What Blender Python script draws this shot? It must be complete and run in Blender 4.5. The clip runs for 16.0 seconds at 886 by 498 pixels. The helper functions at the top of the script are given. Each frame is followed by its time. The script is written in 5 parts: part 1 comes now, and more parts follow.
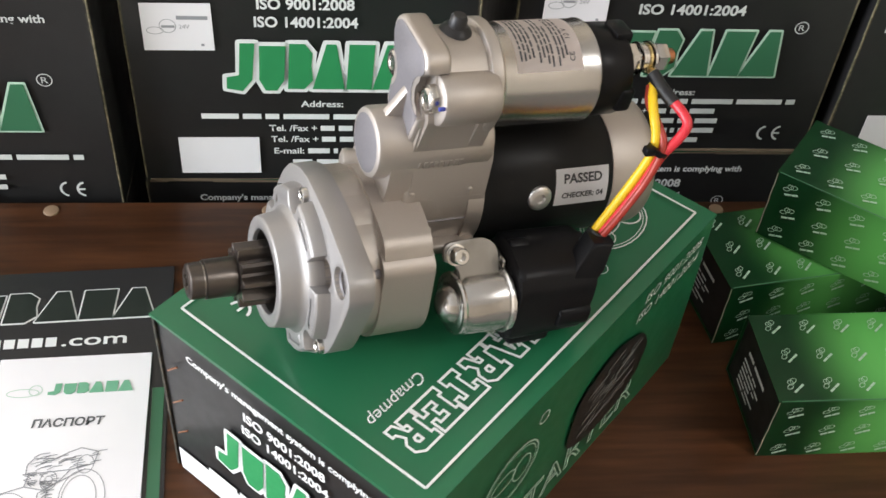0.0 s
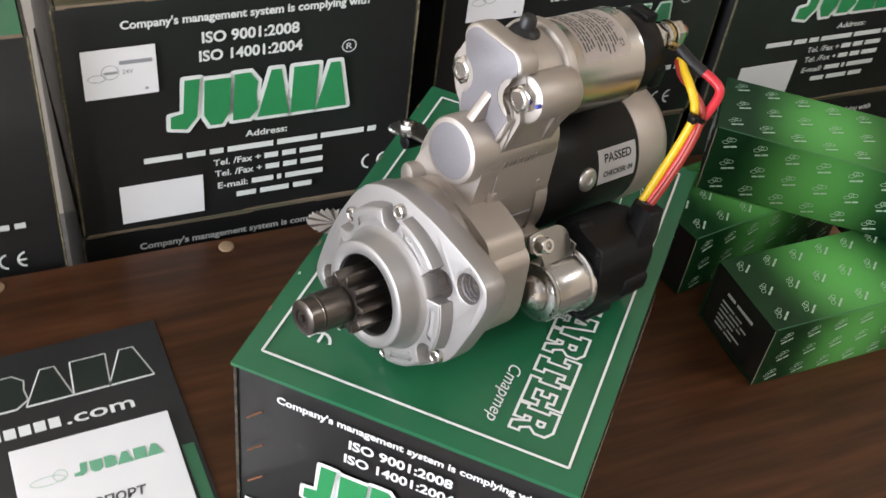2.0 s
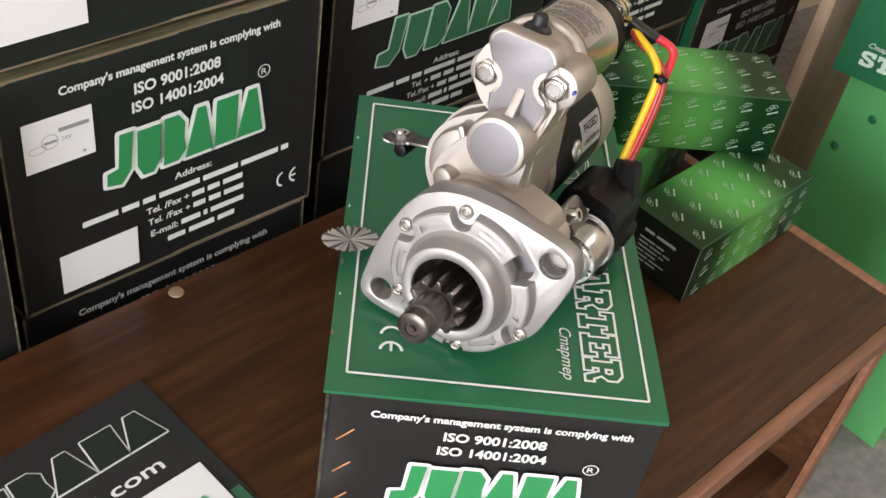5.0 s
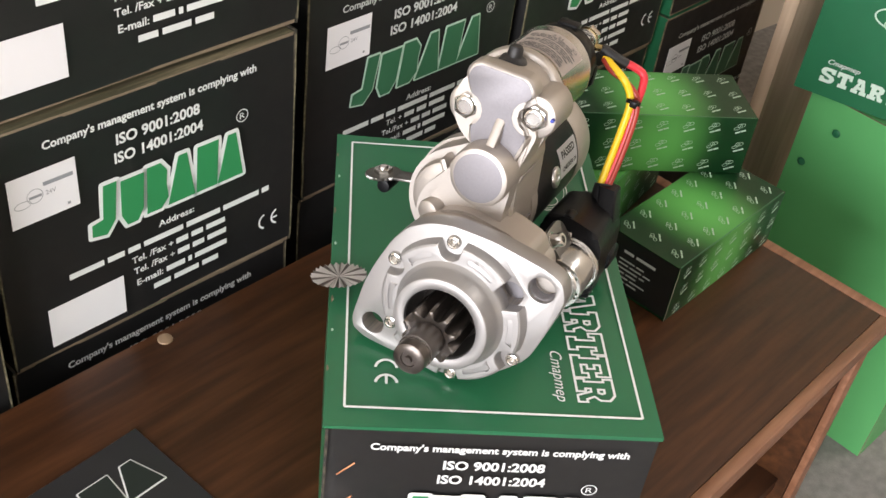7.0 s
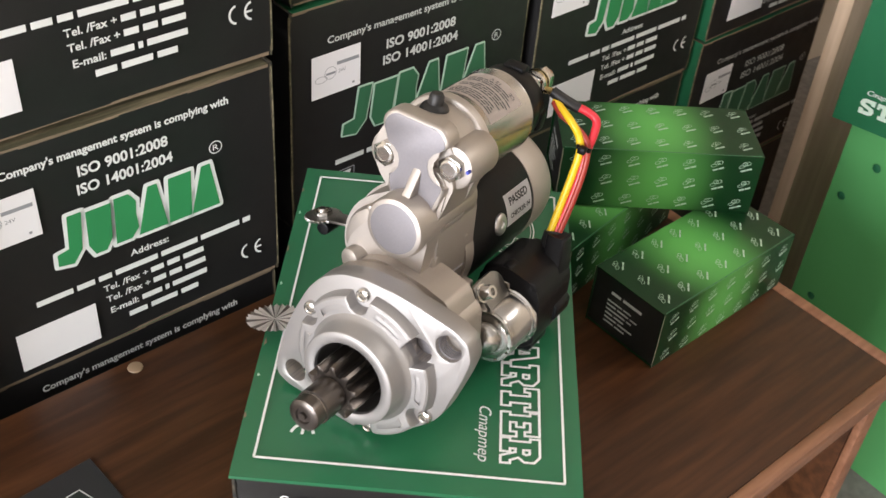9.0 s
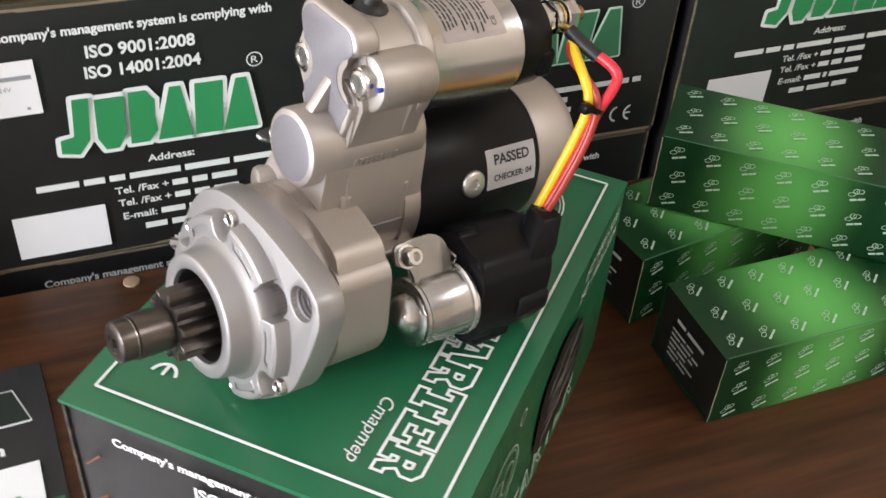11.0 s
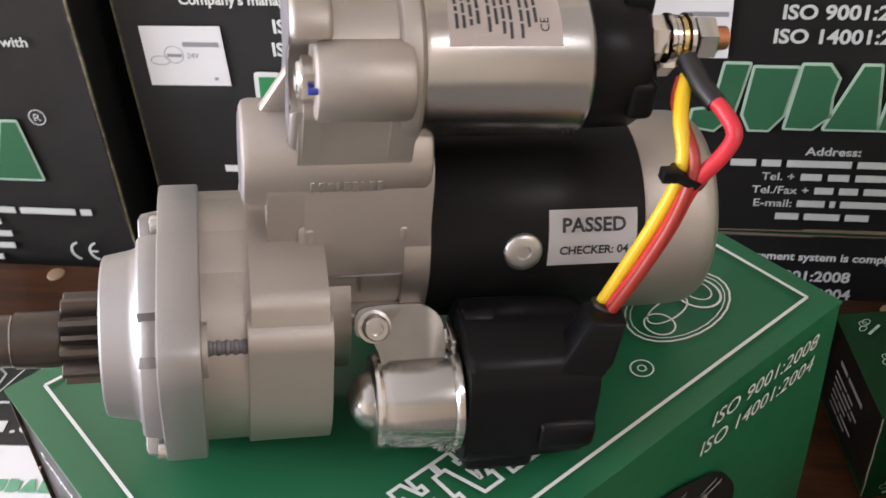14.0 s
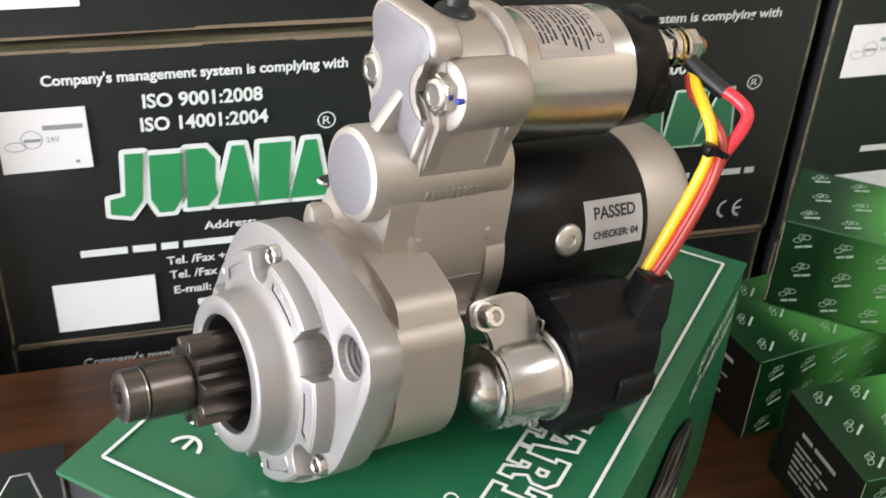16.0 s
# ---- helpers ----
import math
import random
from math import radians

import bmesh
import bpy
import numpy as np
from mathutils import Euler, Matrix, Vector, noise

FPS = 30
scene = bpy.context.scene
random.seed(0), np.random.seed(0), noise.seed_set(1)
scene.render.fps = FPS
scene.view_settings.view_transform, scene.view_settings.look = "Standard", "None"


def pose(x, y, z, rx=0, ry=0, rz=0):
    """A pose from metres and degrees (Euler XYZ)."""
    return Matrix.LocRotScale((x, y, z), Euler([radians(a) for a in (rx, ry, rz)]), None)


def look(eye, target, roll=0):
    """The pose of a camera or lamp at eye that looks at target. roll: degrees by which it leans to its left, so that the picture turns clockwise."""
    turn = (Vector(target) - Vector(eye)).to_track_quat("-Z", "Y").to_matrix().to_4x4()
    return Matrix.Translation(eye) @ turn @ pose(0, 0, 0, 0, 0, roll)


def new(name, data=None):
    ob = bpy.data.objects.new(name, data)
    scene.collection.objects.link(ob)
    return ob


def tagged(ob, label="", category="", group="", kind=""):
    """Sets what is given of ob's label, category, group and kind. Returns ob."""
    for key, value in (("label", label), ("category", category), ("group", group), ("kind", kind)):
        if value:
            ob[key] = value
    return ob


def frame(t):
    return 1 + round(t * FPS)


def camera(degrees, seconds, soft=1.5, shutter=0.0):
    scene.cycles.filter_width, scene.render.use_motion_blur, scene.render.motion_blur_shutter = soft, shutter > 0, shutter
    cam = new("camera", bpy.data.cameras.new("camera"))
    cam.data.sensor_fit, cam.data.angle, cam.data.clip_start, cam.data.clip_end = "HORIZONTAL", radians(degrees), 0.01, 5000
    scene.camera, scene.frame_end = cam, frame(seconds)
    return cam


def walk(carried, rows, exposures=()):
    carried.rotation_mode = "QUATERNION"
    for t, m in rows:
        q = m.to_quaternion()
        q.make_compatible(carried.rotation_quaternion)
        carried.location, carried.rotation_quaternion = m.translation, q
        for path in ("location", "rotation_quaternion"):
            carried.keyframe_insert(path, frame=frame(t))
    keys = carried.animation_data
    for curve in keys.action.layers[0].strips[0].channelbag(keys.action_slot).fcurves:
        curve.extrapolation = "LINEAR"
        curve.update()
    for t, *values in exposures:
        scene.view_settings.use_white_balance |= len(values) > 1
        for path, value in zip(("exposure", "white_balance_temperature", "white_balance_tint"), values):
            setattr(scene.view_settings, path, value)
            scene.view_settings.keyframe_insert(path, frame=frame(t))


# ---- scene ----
cam = camera(44.0, 16.0, shutter=0.5)
PATH = [
    (0, (0.215, -0.747, 0.678), (0.267, 0.668, -0.735), 5.4),
    (0.5, (0.157, -0.754, 0.679), (0.325, 0.65, -0.735), 7.4),
    (1, (0.078, -0.761, 0.661), (0.422, 0.651, -0.713), 9.9),
    (1.5, (0.034, -0.758, 0.655), (0.495, 0.648, -0.691), 9.7),
    (2, (0.006, -0.737, 0.671), (0.546, 0.624, -0.692), 8.7),
    (2.5, (-0.01, -0.732, 0.679), (0.588, 0.606, -0.681), 7.8),
    (3, (-0.072, -0.712, 0.669), (0.674, 0.577, -0.665), 9.5),
    (3.5, (-0.084, -0.71, 0.662), (0.68, 0.562, -0.679), 7.5),
    (4, (-0.132, -0.705, 0.666), (0.724, 0.515, -0.667), 7.9),
    (4.2, (-0.153, -0.687, 0.671), (0.750, 0.479, -0.679), 9.1),
    (6.3, (-0.242, -0.658, 0.688), (0.865, 0.417, -0.584), 9.8),
    (6.5, (-0.24, -0.663, 0.688), (0.866, 0.421, -0.578), 9.3),
    (7, (-0.229, -0.667, 0.688), (0.87, 0.429, -0.573), 8.4),
    (7.5, (-0.21, -0.677, 0.694), (0.86, 0.441, -0.572), 7.2),
    (8, (-0.183, -0.695, 0.705), (0.841, 0.456, -0.571), 5.5),
    (8.5, (-0.155, -0.705, 0.713), (0.836, 0.469, -0.566), 5.3),
    (8.7, (-0.138, -0.712, 0.713), (0.834, 0.481, -0.564), 5.2),
    (10.8, (0.109, -0.7095, 0.613), (0.609, 0.716, -0.698), 4.8),
    (11, (0.128, -0.721, 0.603), (0.583, 0.737, -0.688), 4.5),
    (11.5, (0.153, -0.69, 0.591), (0.565, 0.765, -0.718), 8.1),
    (12, (0.194, -0.628, 0.567), (0.489, 0.815, -0.785), 10.1),
    (12.5, (0.234, -0.576, 0.543), (0.356, 0.855, -0.849), 9.8),
    (13, (0.351, -0.577, 0.536), (-0.013, 0.85, -0.817), -2.0),
    (13.5, (0.383, -0.57, 0.538), (-0.137, 0.825, -0.799), -6.0),
    (14, (0.351, -0.594, 0.515), (-0.074, 0.908, -0.736), -3.9),
    (14.5, (0.299, -0.627, 0.493), (0.048, 0.982, -0.668), -1.4),
    (15, (0.244, -0.658, 0.518), (0.196, 0.96, -0.656), -0.5),
    (15.5, (0.203, -0.672, 0.524), (0.32, 0.945, -0.647), -0.1),
    (16, (0.146, -0.667, 0.51), (0.476, 0.972, -0.587), 3.5),
]
walk(cam, [(t, look(eye, target, roll)) for t, eye, target, roll in PATH],
     exposures=[(0.0, 0.08, 6200, 11), (1.0, 0.03, 6200, 11), (2.0, -0.06, 6200, 13), (3.0, -0.18, 6200, 15), (3.6, -0.22, 6200, 15), (4.2, -0.2, 6450, 13), (6.3, 0.07, 6550, 14), (8.7, 0.07, 6550, 14), (10.8, 0.2, 6250, 15), (11.5, 0.16, 6250, 15), (12.5, 0.26, 6250, 17), (13.0, -0.05, 6250, 21), (14.1, 0.08, 6200, 18), (14.6, 0.15, 6200, 16), (15.2, 0.27, 6200, 13), (16.0, 0.4, 6200, 12)])
WINDOW_W, FILL_W = 262.0, 18.0

# ---------------------------------------------------------------- light
world = bpy.data.worlds.new("world")
scene.world = world
world.use_nodes = True
wn = world.node_tree
sky = wn.nodes.new("ShaderNodeTexSky")
sky.sky_type, sky.sun_disc = "NISHITA", False
sky.sun_elevation, sky.sun_rotation = radians(38), radians(200)
wn.links.new(sky.outputs[0], wn.nodes["Background"].inputs[0])
wn.nodes["Background"].inputs[1].default_value = 0.12


def area_lamp(name, eye, target, sx, sy, watts, colour):
    lamp = bpy.data.lights.new(name, "AREA")
    lamp.shape, lamp.size, lamp.size_y, lamp.energy, lamp.color = "RECTANGLE", sx, sy, watts, colour
    ob = new(name, lamp)
    ob.matrix_world = look(eye, target)
    return ob


area_lamp("window_daylight", (-3.62, -1.80, 1.0), (0.0, -1.0, 0.75), 2.4, 1.55, WINDOW_W, (0.965, 0.98, 1.0))
# unseen fill lamp, added to brighten the board and cartons on the right
area_lamp("ceiling_fill_light", (2.0, -1.15, 2.10), (2.0, -1.15, 0.0), 0.9, 0.6, FILL_W, (1.0, 0.95, 0.88))


# ---------------------------------------------------------------- materials
def mat(name, base, rough=0.5, metal=0.0, grain=None, bump=0.0, bump_scale=300.0, vary=0.12, coat=0.0, stain=6.0, spec=0.5, aniso=0.0):
    """A principled material with variation at two scales and a fine relief."""
    m = bpy.data.materials.new(name)
    m.use_nodes = True
    nt = m.node_tree
    b = nt.nodes["Principled BSDF"]
    b.inputs["Roughness"].default_value, b.inputs["Metallic"].default_value = rough, metal
    b.inputs["Specular IOR Level"].default_value = spec
    b.inputs["Coat Weight"].default_value = coat
    b.inputs["Coat Roughness"].default_value = 0.12
    b.inputs["Anisotropic"].default_value = aniso
    tc = nt.nodes.new("ShaderNodeTexCoord")
    big = nt.nodes.new("ShaderNodeTexNoise")
    big.inputs["Scale"].default_value, big.inputs["Detail"].default_value = stain, 4
    fine = nt.nodes.new("ShaderNodeTexNoise")
    fine.inputs["Scale"].default_value, fine.inputs["Detail"].default_value = bump_scale, 3
    for n in (big, fine):
        nt.links.new(tc.outputs["Object"], n.inputs["Vector"])
    ramp = nt.nodes.new("ShaderNodeMapRange")
    ramp.inputs["To Min"].default_value, ramp.inputs["To Max"].default_value = 1 - vary, 1 + vary
    nt.links.new(big.outputs["Fac"], ramp.inputs["Value"])
    mul = nt.nodes.new("ShaderNodeMix")
    mul.data_type, mul.blend_type = "RGBA", "MULTIPLY"
    mul.inputs["Factor"].default_value = 1.0
    mul.inputs[6].default_value = (*base, 1)
    nt.links.new(ramp.outputs[0], mul.inputs[7])
    nt.links.new(mul.outputs[2], b.inputs["Base Color"])
    r2 = nt.nodes.new("ShaderNodeMapRange")
    r2.inputs["To Min"].default_value, r2.inputs["To Max"].default_value = max(0.02, rough * 0.8), min(1, rough * 1.25)
    nt.links.new(fine.outputs["Fac"], r2.inputs["Value"])
    nt.links.new(r2.outputs[0], b.inputs["Roughness"])
    if bump:
        bp = nt.nodes.new("ShaderNodeBump")
        bp.inputs["Strength"].default_value, bp.inputs["Distance"].default_value = bump, 0.0006
        nt.links.new(fine.outputs["Fac"], bp.inputs["Height"])
        nt.links.new(bp.outputs[0], b.inputs["Normal"])
    return m


def wood_mat(name, dark, light, scale=(2.0, 26.0, 26.0), rough=0.42, coat=0.0):
    m = mat(name, dark, rough, bump=0.05, bump_scale=160, vary=0.15, stain=5, coat=coat)
    nt = m.node_tree
    b = nt.nodes["Principled BSDF"]
    tc = nt.nodes.new("ShaderNodeTexCoord")
    mp = nt.nodes.new("ShaderNodeMapping")
    mp.inputs["Scale"].default_value = scale
    n1 = nt.nodes.new("ShaderNodeTexNoise")
    n1.inputs["Scale"].default_value, n1.inputs["Detail"].default_value, n1.inputs["Distortion"].default_value = 1.6, 8, 1.2
    n2 = nt.nodes.new("ShaderNodeTexNoise")
    n2.inputs["Scale"].default_value, n2.inputs["Detail"].default_value = 7.0, 6
    mx = nt.nodes.new("ShaderNodeMath")
    mx.operation = "MULTIPLY"
    cr = nt.nodes.new("ShaderNodeValToRGB")
    cr.color_ramp.elements[0].position, cr.color_ramp.elements[0].color = 0.16, (*dark, 1)
    cr.color_ramp.elements[1].position, cr.color_ramp.elements[1].color = 0.42, (*light, 1)
    nt.links.new(tc.outputs["Object"], mp.inputs[0])
    for n in (n1, n2):
        nt.links.new(mp.outputs[0], n.inputs["Vector"])
    nt.links.new(n1.outputs["Fac"], mx.inputs[0])
    nt.links.new(n2.outputs["Fac"], mx.inputs[1])
    nt.links.new(mx.outputs[0], cr.inputs[0])
    nt.links.new(cr.outputs[0], b.inputs["Base Color"])
    return m


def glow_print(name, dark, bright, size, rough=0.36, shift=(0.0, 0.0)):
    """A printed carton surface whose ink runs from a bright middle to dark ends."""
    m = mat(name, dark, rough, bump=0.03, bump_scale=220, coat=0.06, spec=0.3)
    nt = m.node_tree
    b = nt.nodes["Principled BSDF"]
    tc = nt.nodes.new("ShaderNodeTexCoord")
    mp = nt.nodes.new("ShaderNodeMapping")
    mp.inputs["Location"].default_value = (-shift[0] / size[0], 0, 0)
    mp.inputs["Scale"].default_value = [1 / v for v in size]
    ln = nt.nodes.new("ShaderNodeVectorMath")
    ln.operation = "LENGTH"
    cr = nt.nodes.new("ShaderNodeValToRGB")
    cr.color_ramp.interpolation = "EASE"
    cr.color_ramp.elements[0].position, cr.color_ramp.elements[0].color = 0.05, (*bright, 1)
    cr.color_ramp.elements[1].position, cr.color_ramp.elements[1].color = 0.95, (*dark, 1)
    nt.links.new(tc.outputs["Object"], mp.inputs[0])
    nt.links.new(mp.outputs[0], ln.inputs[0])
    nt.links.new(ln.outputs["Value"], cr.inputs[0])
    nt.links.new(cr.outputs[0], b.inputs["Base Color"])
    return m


CAST = mat("cast_aluminium", (0.47, 0.432, 0.397), 0.50, 0.92, bump=0.10, bump_scale=1500, vary=0.06, stain=14)
CAST_SMOOTH = mat("machined_aluminium", (0.38, 0.368, 0.362), 0.46, 0.78, bump=0.06, bump_scale=1200, vary=0.05, stain=20)
CAST_FACE = mat("sawn_aluminium", (0.235, 0.225, 0.24), 0.55, 0.7, bump=0.15, bump_scale=700, vary=0.05, stain=20)
ZINC = mat("bright_zinc_plate", (0.60, 0.585, 0.56), 0.20, 1.0, bump=0.03, bump_scale=500, vary=0.05, stain=30)
ZINC_DULL = mat("dull_zinc_plate", (0.58, 0.57, 0.56), 0.36, 0.9, bump=0.05, bump_scale=500, vary=0.08, stain=30)
NICKEL = mat("nickel_plated_can", (0.50, 0.485, 0.465), 0.24, 1.0, bump=0.03, bump_scale=700, vary=0.06, stain=12, aniso=0.4)
STEEL = mat("dark_oiled_steel", (0.115, 0.10, 0.09), 0.30, 0.9, bump=0.08, bump_scale=900, vary=0.2, stain=40)
STEEL_BRIGHT = mat("ground_steel_edge", (0.42, 0.39, 0.36), 0.25, 1.0, bump=0.05, bump_scale=900, vary=0.1, stain=60)
BLACK_PAINT = mat("black_semi_gloss_paint", (0.010, 0.010, 0.010), 0.34, bump=0.06, bump_scale=500, vary=0.2, stain=15, spec=0.12)
BLACK_PLASTIC = mat("black_moulded_plastic", (0.007, 0.007, 0.008), 0.32, bump=0.08, bump_scale=350, vary=0.2, stain=25, spec=0.14)
BLACK_RUBBER = mat("black_rubber", (0.011, 0.011, 0.012), 0.45, bump=0.2, bump_scale=250, vary=0.2, stain=30)
# zinc with the strap's dark reflections put into its base colour
ZINC_DARK = mat("dark_zinc_plate", (0.30, 0.292, 0.278), 0.32, 1.0, bump=0.08, bump_scale=300, vary=0.2, stain=60)
WIRE_RED = mat("red_wire_sheath", (0.62, 0.030, 0.045), 0.32, bump=0.02, vary=0.08)
WIRE_BROWN = mat("brown_red_wire_sheath", (0.33, 0.032, 0.02), 0.38, bump=0.02, vary=0.08)
WIRE_YELLOW = mat("yellow_wire_sheath", (0.78, 0.52, 0.015), 0.34, bump=0.02, vary=0.08)
BRASS = mat("brass_lug", (0.60, 0.47, 0.22), 0.28, 1.0, bump=0.03, vary=0.15, stain=40)
COPPER = mat("copper_staple", (0.52, 0.22, 0.11), 0.32, 0.9, bump=0.03, vary=0.15, stain=40)
PAPER = mat("white_paper_label", (0.85, 0.84, 0.86), 0.45, bump=0.05, bump_scale=400, vary=0.03, stain=20)
PAPER_PINK = mat("pale_film_label", (0.79, 0.715, 0.675), 0.38, bump=0.02, vary=0.04, stain=20)
INK = mat("black_ink", (0.03, 0.03, 0.035), 0.5, vary=0.1)
INK_GREY = mat("grey_ink", (0.30, 0.31, 0.33), 0.5, vary=0.1)
INK_MID = mat("dark_grey_ink", (0.10, 0.105, 0.11), 0.5, vary=0.1)
# the shade deep inside the bore is put into this dark colour
BORE = mat("shaded_bore_metal", (0.07, 0.064, 0.058), 0.45, 0.6, bump=0.1, vary=0.2)
INK_WHITE = mat("white_ink", (0.78, 0.80, 0.79), 0.38, vary=0.05)
INK_OFF_WHITE = mat("off_white_ink", (0.60, 0.63, 0.61), 0.4, vary=0.08, stain=30)
INK_LIGHT = mat("light_green_ink", (0.58, 0.72, 0.62), 0.4, vary=0.06)
INK_PALE = mat("pale_green_ink", (0.45, 0.62, 0.50), 0.4, vary=0.06)
INK_GREEN = mat("green_ink", (0.035, 0.27, 0.095), 0.35, vary=0.08, stain=10)
INK_SOFT_GREEN = mat("soft_green_ink", (0.16, 0.42, 0.26), 0.4, vary=0.06)
INK_DARK_GREEN = mat("dark_green_ink", (0.04, 0.15, 0.075), 0.35, vary=0.1, stain=10)
INK_NIGHT_GREEN = mat("very_dark_green_ink", (0.011, 0.018, 0.014), 0.4, vary=0.1)
INK_ORANGE = mat("orange_ink", (0.70, 0.20, 0.05), 0.4, vary=0.1)
INK_BLUE = mat("blue_marker_ink", (0.03, 0.05, 0.35), 0.4, vary=0.1)
PRINT_BLACK = mat("black_glossy_carton_print", (0.012, 0.0118, 0.0118), 0.49, bump=0.10, bump_scale=60, vary=0.3, stain=8, coat=0.3)
PRINT_GREEN = mat("green_glossy_carton_print", (0.016, 0.135, 0.058), 0.34, bump=0.05, bump_scale=90, vary=0.10, stain=5, coat=0.2)
PRINT_GREEN_PLAIN = mat("mid_green_carton_print", (0.095, 0.37, 0.122), 0.42, bump=0.06, bump_scale=80, vary=0.10, stain=4)
EDGE_WORN = wood_mat("worn_black_carton_edge", (0.016, 0.015, 0.013), (0.10, 0.083, 0.052), scale=(30, 30, 30), rough=0.7)
EDGE_OLIVE = wood_mat("creased_olive_carton_edge", (0.07, 0.066, 0.035), (0.24, 0.20, 0.12), scale=(3, 40, 40), rough=0.7)
CARDBOARD = mat("raw_cardboard_edge", (0.20, 0.15, 0.10), 0.8, bump=0.3, bump_scale=300, vary=0.25, stain=40)
CARD_PALE = mat("rubbed_pale_board", (0.34, 0.30, 0.25), 0.75, bump=0.2, vary=0.5, stain=60)
PHOTO_DARK = mat("printed_photo_dark", (0.016, 0.017, 0.016), 0.35, vary=0.4, stain=30)
PHOTO_LIGHT = mat("printed_photo_light", (0.22, 0.22, 0.21), 0.35, vary=0.4, stain=40)
FOIL_DARK = mat("shaded_hologram_foil", (0.24, 0.21, 0.20), 0.4, 0.5, bump=0.1, vary=0.25, stain=60)
FOIL = mat("silver_hologram_foil", (0.85, 0.80, 0.79), 0.4, 0.35, bump=0.12, bump_scale=300, vary=0.25, stain=60)
DESK_TOP = wood_mat("dark_walnut_laminate", (0.042, 0.0165, 0.0070), (0.098, 0.038, 0.0150), scale=(1.3, 15, 15), rough=0.38)
DESK_TOP.node_tree.nodes["Principled BSDF"].inputs["Specular IOR Level"].default_value = 0.24
DESK_EDGE = wood_mat("cherry_edge_band", (0.20, 0.085, 0.042), (0.33, 0.155, 0.085), scale=(2.2, 20, 20), rough=0.45)
PANEL_WOOD = wood_mat("tan_board", (0.56, 0.40, 0.27), (0.68, 0.51, 0.36), scale=(12, 12, 1.0), rough=0.6)
PLUG_CAP = mat("tan_screw_cap", (0.27, 0.18, 0.11), 0.5, vary=0.15, stain=60)
CARPET = mat("grey_carpet", (0.21, 0.20, 0.19), 0.95, bump=1.0, bump_scale=420, vary=0.45, stain=70)
WALL_PAINT = mat("cream_wall_paint", (0.62, 0.55, 0.455), 0.7, bump=0.1, bump_scale=200, vary=0.04, stain=2)
CEIL_PAINT = mat("white_ceiling_paint", (0.78, 0.77, 0.75), 0.8, bump=0.1, bump_scale=150, vary=0.03, stain=2)
FRAME_WHITE = mat("white_window_frame", (0.75, 0.75, 0.74), 0.4, vary=0.03)


# ---------------------------------------------------------------- mesh helpers
def finish(name, bm, materials, smooth=40.0):
    me = bpy.data.meshes.new(name)
    bmesh.ops.recalc_face_normals(bm, faces=bm.faces)
    bm.to_mesh(me)
    bm.free()
    for m in materials if isinstance(materials, (list, tuple)) else [materials]:
        me.materials.append(m)
    if smooth:
        me.shade_smooth()
        me.set_sharp_from_angle(angle=radians(smooth))
    return me


def part(name, bm, material, parent, label="", place=None, smooth=40.0):
    me = bm if isinstance(bm, bpy.types.Mesh) else finish(name, bm, material, smooth)
    ob = new(name, me)
    ob.parent = parent
    if place is not None:
        ob.matrix_basis = place
    if label:
        ob["label"] = label
    return ob


def thing(name, label, category, place=None, group="", kind=""):
    ob = new(name)
    ob.empty_display_size = 0.02
    if place is not None:
        ob.matrix_basis = place
    return tagged(ob, label, category, group, kind)


def box_bm(x0, x1, y0, y1, z0, z1, bevel=0.0, segments=2):
    bm = bmesh.new()
    bmesh.ops.create_cube(bm, size=1)
    for v in bm.verts:
        v.co = Vector((x0 if v.co.x < 0 else x1, y0 if v.co.y < 0 else y1, z0 if v.co.z < 0 else z1))
    if bevel:
        bmesh.ops.bevel(bm, geom=bm.edges[:], offset=bevel, segments=segments, profile=0.5, affect="EDGES")
    return bm


def lathe(profile, segments=48, axis="x", at=(0, 0), caps=True):
    """A turned body about the x axis (or z): profile of (along, radius)."""
    bm = bmesh.new()
    rings = []
    for s, r in profile:
        ring = []
        for k in range(segments):
            a = 2 * math.pi * k / segments
            c, d = r * math.cos(a), r * math.sin(a)
            ring.append(bm.verts.new((s, at[0] + c, at[1] + d) if axis == "x" else (at[0] + c, at[1] + d, s)))
        rings.append(ring)
    for a, b in zip(rings, rings[1:]):
        for k in range(segments):
            bm.faces.new((a[k], a[(k + 1) % segments], b[(k + 1) % segments], b[k]))
    for ring in (rings[0], rings[-1]):
        if profile[0] != profile[-1] and profile[0 if ring is rings[0] else -1][1] > 1e-6 and caps:
            bm.faces.new(ring)
    bmesh.ops.remove_doubles(bm, verts=bm.verts, dist=1e-6)
    return bm


def hull_outline(circles, n=40):
    """The convex outline round circles (y, z, r)."""
    pts = []
    for y, z, r in circles:
        for k in range(n):
            a = 2 * math.pi * k / n
            pts.append((y + r * math.cos(a), z + r * math.sin(a)))
    pts = sorted(set((round(a, 5), round(b, 5)) for a, b in pts))

    def half(seq):
        out = []
        for p in seq:
            while len(out) > 1 and (out[-1][0] - out[-2][0]) * (p[1] - out[-2][1]) - (out[-1][1] - out[-2][1]) * (p[0] - out[-2][0]) <= 1e-9:
                out.pop()
            out.append(p)
        return out[:-1]

    return half(pts) + half(pts[::-1])


